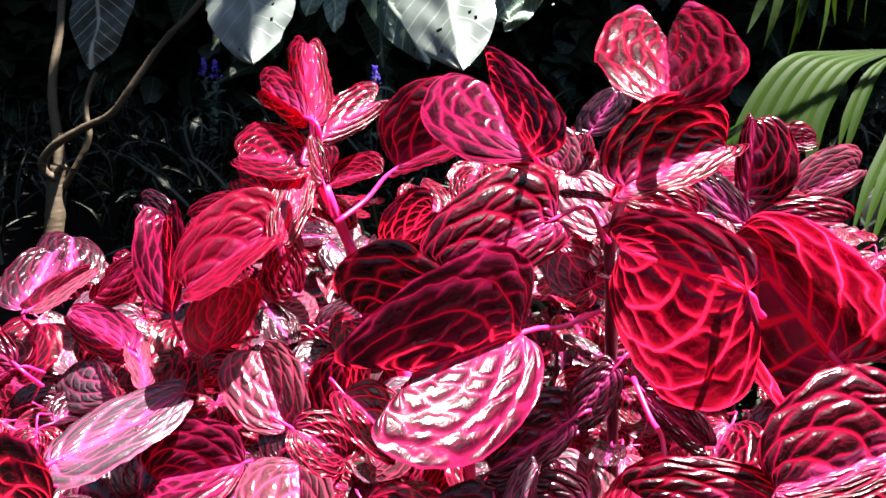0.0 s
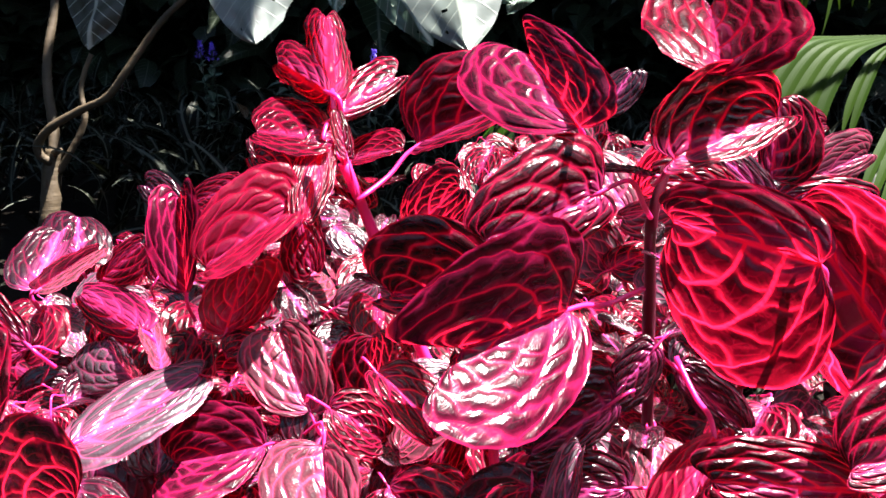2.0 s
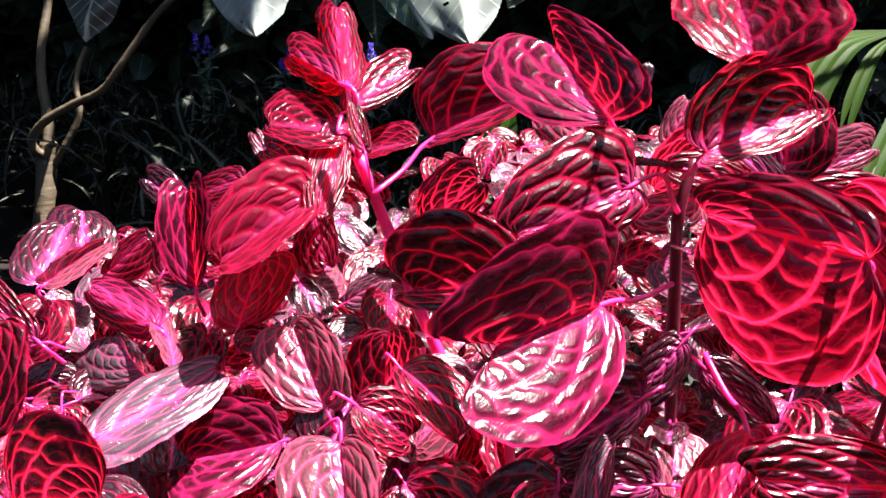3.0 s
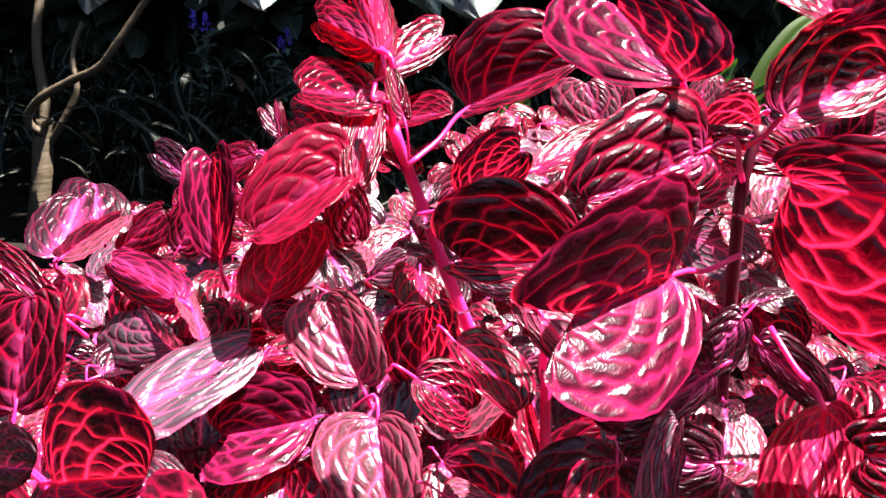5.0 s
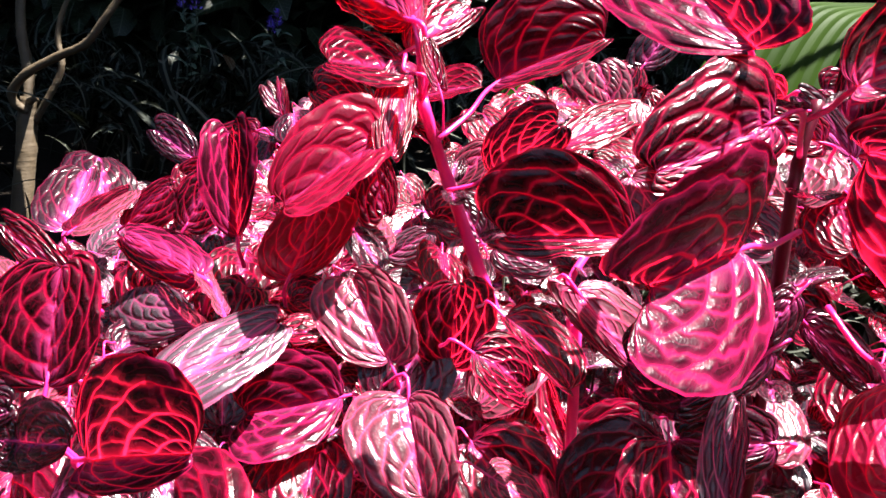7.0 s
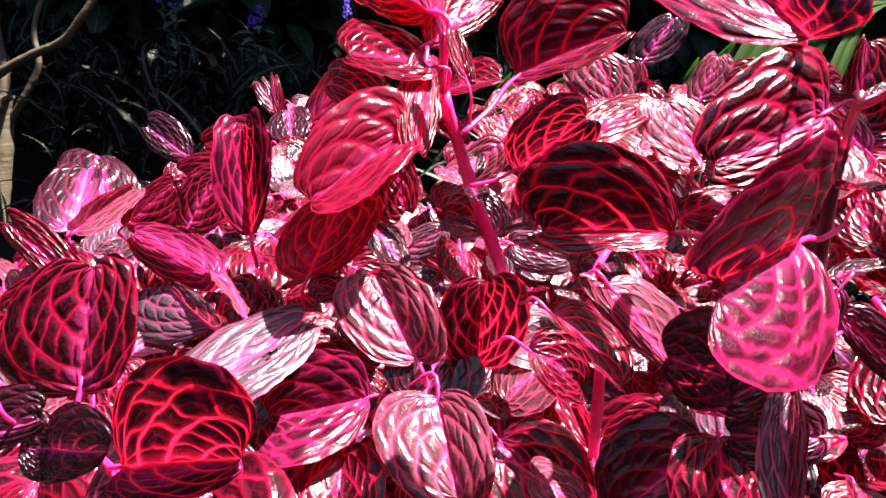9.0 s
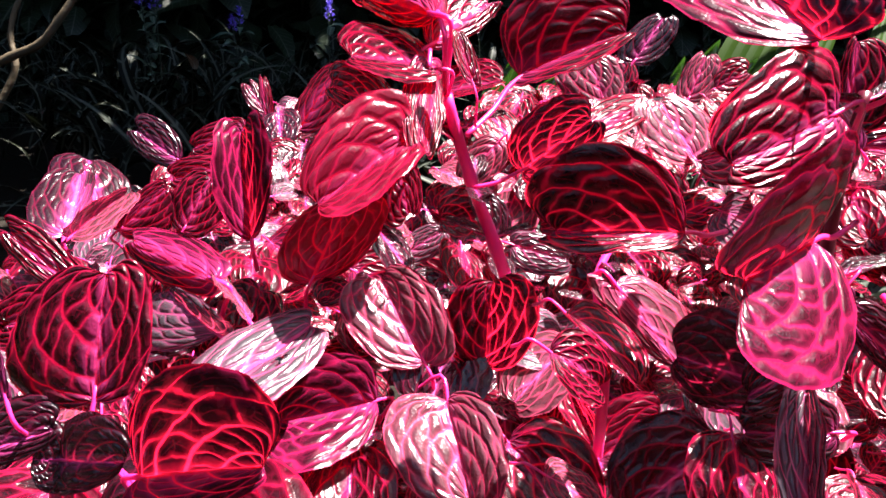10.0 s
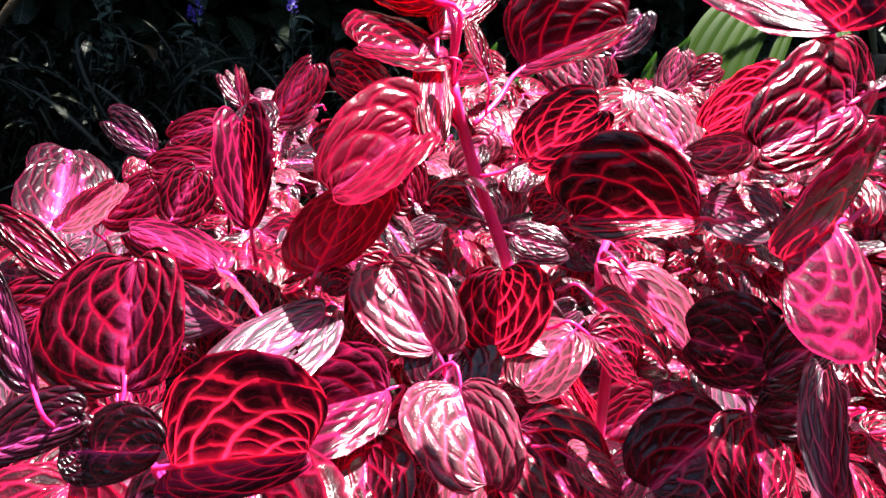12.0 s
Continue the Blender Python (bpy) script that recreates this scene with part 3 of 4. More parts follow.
leaf(plants['c'], 'maroon', (0.1954, 0.4209, 0.7030), (0.1589, 0.4303, 0.7381), (0.1699, 0.4237, 0.7135), (0.1844, 0.4285, 0.7311))
leaf(plants['e'], 'ashen', (-0.0215, 0.4089, 0.6450), (0.0106, 0.4011, 0.6386), (-0.0097, 0.4013, 0.6295), (-0.0062, 0.4089, 0.6522))
leaf(plants['e'], 'maroon', (-0.0263, 0.4397, 0.6387), (-0.0407, 0.4512, 0.6639), (-0.0372, 0.4445, 0.6468), (-0.0190, 0.4454, 0.6581))
leaf(plants['e'], 'ashen', (-0.0880, 0.4455, 0.6233), (-0.0625, 0.4471, 0.6401), (-0.0806, 0.4499, 0.6392), (-0.0662, 0.4421, 0.6244))
leaf(plants['e'], 'ashen', (0.0144, 0.4301, 0.5669), (0.0354, 0.4320, 0.5825), (0.0202, 0.4363, 0.5872), (0.0316, 0.4281, 0.5696))
leaf(plants['f'], 'maroon', (0.1011, 0.2956, 0.5843), (0.0529, 0.2982, 0.5684), (0.0755, 0.2899, 0.5560), (0.0672, 0.3032, 0.5894))
leaf(plants['f'], 'maroon', (0.0955, 0.2974, 0.5867), (0.0644, 0.3051, 0.5933), (0.0700, 0.2985, 0.5774), (0.0785, 0.3029, 0.5940))
leaf(plants['e'], 'pale', (0.1490, 0.4454, 0.6985), (0.1097, 0.4489, 0.6894), (0.1340, 0.4401, 0.6764), (0.1304, 0.4502, 0.7029))
leaf(plants['d'], 'red', (-0.0924, 0.3774, 0.7047), (-0.0859, 0.3676, 0.6762), (-0.0802, 0.3733, 0.6936), (-0.1041, 0.3700, 0.6815))
leaf(plants['e'], 'pale', (-0.0158, 0.5038, 0.6902), (-0.0399, 0.4986, 0.6642), (-0.0159, 0.4963, 0.6693), (-0.0378, 0.5058, 0.6853))
leaf(plants['e'], 'dark', (0.0034, 0.5182, 0.6797), (-0.0193, 0.5529, 0.7057), (-0.0319, 0.5286, 0.6918), (0.0066, 0.5460, 0.6987))
leaf(plants['e'], 'red', (0.0255, 0.4765, 0.6940), (0.0888, 0.5150, 0.7117), (0.0639, 0.5216, 0.7184), (0.0561, 0.4724, 0.6973))
leaf(plants['d'], 'red', (-0.0726, 0.3778, 0.7720), (-0.0840, 0.4363, 0.8155), (-0.0949, 0.4316, 0.7978), (-0.0706, 0.4298, 0.7910))
leaf(plants['d'], 'red', (-0.0748, 0.3781, 0.7732), (-0.1128, 0.4290, 0.7883), (-0.0998, 0.4247, 0.7719), (-0.0956, 0.4314, 0.7971))
leaf(plants['c'], 'glow', (0.0776, 0.2028, 0.6742), (0.0547, 0.1639, 0.6661), (0.0491, 0.1834, 0.6610), (0.0704, 0.1713, 0.6739), bow=0.06, stalk=(0.0733, 0.2352, 0.6860))

# ---- lower leaves that fill the plants under the crowns ----
heads = [(ob, b.lerp(t, 0.5)) for _, ob, b, t in grown]


def canopy(x, y):
    """Lowest height of the three crown leaves nearest to a spot, and how far off the nearest is."""
    near = sorted(((h.x - x) ** 2 + (h.y - y) ** 2, h.z) for _, h in heads)[:3]
    return min(z for _, z in near), math.sqrt(near[0][0])


def nearest_plant(x, y):
    return min(plants.values(), key=lambda p: (p.matrix_basis.translation.x - x) ** 2 + (p.matrix_basis.translation.y - y) ** 2)


def filler_leaf(rng, centre, length, kind, upright=0.0):
    normal = Vector((rng.gauss(0.12, 0.34), rng.gauss(-0.50 - upright, 0.34), 0.80)).normalized()
    axis = normal.cross(Vector((rng.gauss(0, 1), rng.gauss(0, 1), rng.gauss(0, 0.5)))).normalized()
    if axis.z > 0.3:
        axis = -axis
    side = normal.cross(axis)
    half = length * rng.uniform(0.50, 0.64)
    lift = rng.uniform(-0.1, 0.5)
    b, t = centre - axis * length / 2, centre + axis * length / 2
    mid = centre + normal * (lift * half)
    return leaf(nearest_plant(centre.x, centre.y), kind, b, t, mid - side * half, mid + side * half * rng.uniform(0.85, 1.1),
                cup=rng.uniform(-0.06, 0.14), bow=rng.uniform(-0.02, 0.12), curl=rng.uniform(-0.1, 0.3), ahead=(rng.uniform(-0.04, 0.10), rng.uniform(-0.04, 0.10)), nu=20, nv=8)


fill_rng = random.Random(21)
made = 0
while made < 1250:
    x, y = fill_rng.uniform(-0.50, 0.55), fill_rng.uniform(0.13, 0.98)
    z, off = canopy(x, y)
    if off > 0.105:
        continue
    deep = fill_rng.random() ** 1.5
    z -= 0.03 if x < -0.25 else 0.0
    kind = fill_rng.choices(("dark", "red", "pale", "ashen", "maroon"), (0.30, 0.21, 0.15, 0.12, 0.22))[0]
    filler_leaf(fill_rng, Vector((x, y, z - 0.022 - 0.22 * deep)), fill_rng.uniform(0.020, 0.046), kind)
    made += 1

for turn in range(620):
    x, y = fill_rng.uniform(-0.60, 0.75), fill_rng.uniform(0.28, 1.25)
    if turn > 380:
        x, y = fill_rng.uniform(-0.15, 0.40), fill_rng.uniform(0.22, 0.60)
    if x < -0.35 - 0.3 * fill_rng.random() and y > 0.75:
        continue
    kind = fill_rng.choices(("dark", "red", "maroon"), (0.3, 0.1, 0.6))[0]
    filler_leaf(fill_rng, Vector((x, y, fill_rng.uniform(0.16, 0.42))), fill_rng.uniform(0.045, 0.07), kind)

# ---- stems and leaf stalks ----
STEMS = {key: [] for key in plants}
STEMS["d"].append([(0.03, 0.40, 0.0), (0.028, 0.385, 0.40), (0.012, 0.380, 0.52), (0.002, 0.385, 0.56), (-0.020, 0.380, 0.61), (-0.038, 0.378, 0.655), (-0.052, 0.386, 0.69), (-0.068, 0.380, 0.735)])
STEMS["b"].append([(0.10, 0.27, 0.0), (0.085, 0.27, 0.50), (0.072, 0.266, 0.69), (0.068, 0.262, 0.730), (0.074, 0.268, 0.752)])
STEMS["e"].append([(0.0156, 0.3310, 0.5830), (0.0145, 0.3403, 0.6086), (0.0134, 0.3487, 0.6314), (0.0129, 0.3538, 0.6457), (0.0255, 0.3757, 0.6526), (0.0344, 0.3872, 0.6591)])
STEMS["e"][0].insert(0, (0.06, 0.40, 0.0))
for key in "jkl":
    jx, jy = PLANT_FEET[key]
    STEMS[key].append([(jx, jy, -0.01), (jx + 0.01, jy, 0.20), (jx, jy - 0.01, 0.36), (jx - 0.01, jy - 0.01, 0.46)])
stem_rng = random.Random(5)
for key, plant in plants.items():
    foot = plant.matrix_basis.translation
    ends = []
    for owner, _, b, t in grown[:len(heads)]:
        if owner is plant and all((b - e).length > 0.05 for e in ends) and len(ends) < {"b": 0, "d": 0, "e": 0, "c": 1}.get(key, 2):
            ends.append(b)
    for e in ends:
        top = Vector((e.x, e.y + 0.006, e.z - 0.014))
        mid = Vector((foot.x + (top.x - foot.x) * 0.75, foot.y + (top.y - foot.y) * 0.75 + 0.01, top.z * 0.62))
        start = Vector((foot.x + stem_rng.uniform(-0.03, 0.03), foot.y + stem_rng.uniform(-0.03, 0.03), -0.01))
        STEMS[key].append([start, mid, top.lerp(mid, 0.25), top])
samples = {}


def side_shoots(plant, path, rng):
    """Pairs of small leaves in the axils along a stem."""
    line = smooth_line(path, 10)
    gone = 0.0
    turn = 0.0
    for p, q in zip(line, line[1:]):
        gone += (q - p).length
        if gone < 0.030 or p.z < 0.42:
            continue
        gone, turn = 0.0, turn + 1.57
        for side in (0.0, math.pi):
            a = turn + side + rng.uniform(-0.4, 0.4)
            out = Vector((math.cos(a), math.sin(a), rng.uniform(-0.1, 0.5))).normalized()
            size = rng.uniform(0.012, 0.024)
            b = p + out * 0.006
            t = b + out * size
            wide = out.cross(Vector((0, 0, 1))).normalized() * size * 0.38
            mid = b.lerp(t, 0.5) + Vector((0, 0, 0.15 * size))
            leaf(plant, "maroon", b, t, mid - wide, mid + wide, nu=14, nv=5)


for key, plant in plants.items():
    pts = []
    for path in STEMS[key]:
        main = path is STEMS[key][0] and key in "dbe"
        tube("stem", path, (0.0044 if key == "d" else 0.0028) if main else 0.0020, (0.0032 if key == "d" else 0.0020) if main else 0.0014, STEM if key in "de" else OLD_STEM, plant, "", 10, 6, 0.16)
        pts += smooth_line(path, 14)
        side_shoots(plant, path, stem_rng)
    samples[plant] = pts
for n, (plant, ob, b, t) in enumerate(grown):
    back = (b - t).normalized()
    joint = min(samples[plant], key=lambda p: (p - b).length + (0.05 if p.z > b.z - 0.015 else 0.0) + (0.04 if (p - b).dot(back) < 0 else 0.0))
    reach = (joint - b).length
    if reach > 0.05 or (n >= len(heads) and reach > 0.02) or (joint - b).dot(back) < 0 or joint.y < b.y - 0.012:
        joint = b + back * 0.012 + Vector((0, 0.010, -0.010))
        reach = 0.018
    if ob.name in stalk_ends:
        joint = stalk_ends[ob.name]
        reach = (joint - b).length
    out = min(0.012, reach * 0.4)
    wide = max(0.0005, min(0.0013, (t - b).length * (0.019 if n < len(heads) else 0.012)))
    shown = ob.name in stalk_ends
    middle = b.lerp(joint, 0.5) + Vector((0, 0, -0.05 * reach)) if shown else b.lerp(joint, 0.6) + back * out * 0.4
    tube("leaf_stalk", [b - back * 0.005, b.lerp(joint, 0.2) if shown else b + back * out, middle, joint], wide, wide * 1.25, STEM, ob, "", 7, 4)


# ---- the shaded garden behind ----
def simple_blade(base, tip, half, droop, rng, n=6, tip_sharp=1.0):
    """A plain pointed leaf that arches over: vertices, faces, uvs."""
    base, tip = Vector(base), Vector(tip)
    ax = tip - base
    length = ax.length
    side = ax.cross(Vector((rng.gauss(0, 0.3), rng.gauss(0, 0.3), 1))).normalized()
    up = side.cross(ax).normalized()
    verts, uv = [], []
    for i in range(n + 1):
        u = i / n
        w = half * max(0.04, math.sin(math.pi * (0.06 + 0.94 * u) ** (0.75 * tip_sharp)))
        c = base + ax * u + up * (droop * length * 4 * u * (1 - u))
        verts += [c - side * w + up * (w * 0.25), c, c + side * w + up * (w * 0.25)]
        uv += [(u, -w / length), (u, 0.0), (u, w / length)]
    faces = []
    for i in range(n):
        a = 3 * i
        faces += [(a, a + 1, a + 4, a + 3), (a + 1, a + 2, a + 5, a + 4)]
    return verts, faces, uv


def merged(name, pieces, material, parent=None, label=""):
    """Many small leaves joined into one mesh."""
    V, F, U = [], [], []
    for verts, faces, uv in pieces:
        n = len(V)
        V += verts
        F += [tuple(i + n for i in f) for f in faces]
        U += uv
    return mesh_object(name, V, F, material, parent, label, {"blade": U})


back_rng = random.Random(3)


def undergrowth():
    pieces = []
    for n in range(2500):
        x, y = back_rng.uniform(-4.2, 2.6), back_rng.uniform(1.8, 4.2)
        if n >= 1900:
            x, y = back_rng.uniform(0.2, 1.5), back_rng.uniform(0.95, 2.1)
        if abs(x + 0.60 * y) < 0.16 and y < 2.6:   # the clear ground before the young tree
            continue
        z0 = back_rng.uniform(0.0, 0.25) + 0.12 * max(0.0, y - 1.9)
        base = Vector((x, y, z0))
        a = back_rng.uniform(0, 6.28)
        reach = back_rng.uniform(0.10, 0.34)
        tip = base + Vector((math.cos(a) * reach, math.sin(a) * reach, back_rng.uniform(-0.05, 0.30)))
        pieces.append(simple_blade(base, tip, back_rng.uniform(0.010, 0.026), back_rng.uniform(0.05, 0.35), back_rng, 7))
    ob = merged("undergrowth", pieces, SHADED_STRAP)
    return tagged(ob, "narrow arching leaves on the soil, deep shade put into their dark colour", "undergrowth", kind="stuff")


undergrowth()


def hedge(label, count, place, leaf_size):
    """A thick screen of leaves; place gives a spot in it."""
    pieces = []
    for _ in range(count):
        base = Vector(place())
        tip = base + Vector((back_rng.gauss(0, 1.1), back_rng.gauss(-0.3, 1.0), back_rng.gauss(-0.9, 0.9))) * leaf_size
        pieces.append(simple_blade(base, tip, leaf_size * back_rng.uniform(0.6, 1.1), 0.1, back_rng, 3))
    return tagged(merged("hedge", pieces, SHADE_LEAF), label, "hedge", kind="stuff")


# the upper part stands out of view, added to block the sky
def hedge_ahead():
    x, z = back_rng.uniform(-6.5, 6.5), 3.8 * back_rng.random() ** 1.5
    return x, 4.6 + back_rng.random() * 1.5 + 0.25 * math.sin(x * 1.7) + 0.15 * z, z


# ring of hedge added out of view to cut low sky light
def unseen_hedge_ring():
    a, z = back_rng.uniform(-0.15, math.pi + 0.15), 3.4 * back_rng.random()
    return 5.4 * math.cos(a) + back_rng.uniform(-0.4, 0.4), 3.6 - 7.4 * math.sin(a) + back_rng.uniform(-0.4, 0.4), z


hedge("tall dense hedge behind the bed, shade put into its dark green", 38000, hedge_ahead, 0.125)
hedge("unseen dark green hedge added round the bed to block low sky", 11000, unseen_hedge_ring, 0.16)


# unseen tree added so that its crown shades the garden behind the bed
def shade_tree():
    tree = thing("tree", (0.6, 6.4, 0.0), "unseen spreading shade tree with a dense green crown, added behind the bed", "tree")
    tube("trunk", [(0.6, 6.4, -0.1), (0.7, 6.3, 1.8), (0.4, 6.0, 3.4), (0.3, 5.7, 4.6)], 0.20, 0.10, BARK, tree, "", 12, 6)
    for tx, ty in ((-2.6, 3.6), (-0.6, 2.8), (1.2, 2.9), (2.8, 4.2), (0.2, 5.0)):
        tube("limb", [(0.45, 6.05, 3.2), ((0.45 + tx) / 2, (6.0 + ty) / 2, 3.9), (tx, ty, 4.1)], 0.07, 0.02, BARK, tree, "", 8, 5)
    pieces = []
    for _ in range(19000):
        x, y = back_rng.uniform(-5.0, 5.0), back_rng.uniform(1.5, 7.2)
        # gaps placed to let sun onto the fan palm and the young tree's trunk
        if (y < 2.6 and x > 1.2) or math.hypot((x - 0.32) / 0.46, (y - 2.82) / 0.17) < 1.0:
            continue
        z = 3.6 + back_rng.random() * 1.2 + 0.2 * noise.noise(Vector((x, y, 3.1)))
        base = Vector((x, y, z))
        tip = base + Vector((back_rng.gauss(0, 0.12), back_rng.gauss(0, 0.12), back_rng.gauss(-0.05, 0.04)))
        pieces.append(simple_blade(base, tip, back_rng.uniform(0.05, 0.09), 0.1, back_rng, 3))
    merged("crown", pieces, SHADE_LEAF, tree)


shade_tree()


def lobed_leaf(base, tip, half, eaten=1.0):
    """A broad grey-green leaf with a ragged, insect-eaten edge."""
    base, tip = Vector(base), Vector(tip)
    ax = tip - base
    length = ax.length
    side = ax.cross(Vector((0, 1, 0.25))).normalized()
    up = side.cross(ax).normalized()
    n, m = 40, 14
    grid, uv, faces = [], [], []
    for i in range(n + 1):
        u = i / n
        w = half * 2.26 * u ** 0.45 * (1 - u) ** 0.8
        for j in range(-m, m + 1):
            s = j / m
            ragged = 1.0 - 0.28 * eaten * max(0.0, noise.noise(Vector((u * 7, 3.0 * (1 if j > 0 else -1), half * 90)))) * abs(s) ** 3
            wv = 0.006 * math.sin(u * 14 + s * 3) + 0.05 * half * noise.noise(Vector((u * 5, s * 3, half * 50)))
            grid.append(base + ax * u + side * (w * s * ragged) + up * (0.18 * half * abs(s) + wv - 0.05 * u * u))
            uv.append((u, w * s * ragged / length))
    row = 2 * m + 1
    for i in range(n):
        for j in range(2 * m):
            u, s = i / n, (j - m) / m
            if noise.noise(Vector((u * 19 + half * 70, s * 9, 5.0))) > 0.56 and eaten and abs(s) > 0.12:
                continue
            faces.append((i * row + j, i * row + j + 1, (i + 1) * row + j + 1, (i + 1) * row + j))
    return grid, faces, uv


def small_tree():
    tree = thing("small_tree", (-1.5253, 2.4430, 0.0), "young tree with a crooked pale-brown trunk and bare twigs", "tree")
    foot = tree.matrix_basis.translation
    tube("trunk", [(foot.x, foot.y, -0.05), (-1.5168, 2.5110, 0.1294), (-1.5038, 2.5449, 0.2564), (-1.4995, 2.5704, 0.3516), (-1.4842, 2.5925, 0.4342)], 0.036, 0.034, BARK, tree, "pale brown lower trunk with ring scars", 12, 6, 0.06)
    tube("branch", [(-1.4908, 2.5846, 0.4046), (-1.5045, 2.6387, 0.5295), (-1.5362, 2.6933, 0.6563), (-1.5479, 2.7484, 0.7852), (-1.5326, 2.8158, 0.9596), (-1.5306, 2.8838, 1.1367)], 0.021, 0.014, BARK, tree, "", 10, 6)
    tube("branch", [(-1.4880, 2.5602, 0.3908), (-1.5137, 2.5376, 0.4225), (-1.5103, 2.5287, 0.4667), (-1.4419, 2.5151, 0.5317), (-1.3260, 2.5107, 0.5925), (-1.2170, 2.4921, 0.6389), (-1.1457, 2.4924, 0.7174), (-1.0494, 2.5165, 0.8459), (-0.9801, 2.5155, 0.9198), (-0.8918, 2.5154, 0.9963), (-0.7949, 2.5261, 1.1139)], 0.017, 0.010, BARK, tree, "", 10, 6, 0.10)
    tube("branch", [(-1.4732, 2.5704, 0.3517), (-1.4184, 2.5703, 0.4286), (-1.3740, 2.5800, 0.5033), (-1.3515, 2.5867, 0.5670), (-1.3645, 2.6089, 0.6504), (-1.3516, 2.6285, 0.7233), (-1.3258, 2.6463, 0.7900)], 0.014, 0.008, BARK, tree, "", 8, 6, 0.10)
    tube("cut_stub", [(-1.4793, 2.5703, 0.4286), (-1.4258, 2.5127, 0.4455)], 0.013, 0.012, BARK, tree, "pale sawn branch stub", 10, 3)
    verts, faces, uv = lobed_leaf((-0.6677, 1.3997, 1.0045), (-0.6599, 1.3420, 0.7886), 0.062, 0.0)
    mesh_object("hanging_leaf", verts, faces, DULL_LEAF, tree, "broad dull green leaf with a brown tip", {"blade": uv})


small_tree()


def grey_shrub():
    shrub = thing("shrub", (1.85, 2.15, 0.0), "shrub with large pale grey-green insect-holed leaves", "shrub")
    tube("stem", [(1.85, 2.15, -0.05), (1.85, 2.10, 0.9), (1.2, 1.75, 1.6), (-0.08, 1.25, 1.5)], 0.010, 0.006, BARK, shrub, "", 8, 6)
    for base, tip, half in (((-0.3555, 1.2944, 1.0358), (-0.2985, 1.1563, 0.7904), 0.092), ((-0.0198, 1.3081, 1.0478), (0.0394, 1.1538, 0.7806), 0.096)):
        verts, faces, uv = lobed_leaf(base, tip, half)
        lf = mesh_object("leaf", verts, faces, GREY_LEAF, shrub, "large pale grey-green leaf with holes and ragged edge", {"blade": uv})
        tube("leaf_stalk", [base, Vector(base).lerp(Vector((-0.08, 1.25, 1.5)), 0.5) + Vector((0, 0, 0.02)), (-0.08, 1.25, 1.5)], 0.003, 0.004, HERB_LEAF, lf, "", 6, 5)
    for b, t, h in (((-0.2459, 1.6056, 0.9997), (-0.2332, 1.5697, 0.8654), 0.028), ((-0.1828, 1.6122, 1.0242), (-0.0115, 1.5018, 0.8043), 0.055), ((-0.3028, 1.7127, 1.0130), (-0.3230, 1.6848, 0.9088), 0.03), ((0.1206, 1.6026, 0.9877), (0.1523, 1.5765, 0.8901), 0.05), ((0.2365, 1.7130, 1.0134), (0.1287, 1.6781, 0.8830), 0.04), ((-0.1212, 1.8199, 1.0264), (-0.0924, 1.7718, 0.8465), 0.05)):
        verts, faces, uv = lobed_leaf(b, t, h, 0.3)
        lf = mesh_object("leaf", verts, faces, HERB_LEAF, shrub, "dull green pointed leaf", {"blade": uv})
        tube("leaf_stalk", [b, Vector(b).lerp(Vector((0.2, 1.40, 1.5)), 0.5) + Vector((0, 0, 0.05)), (0.2, 1.40, 1.5)], 0.003, 0.004, HERB_LEAF, lf, "", 6, 5)


grey_shrub()


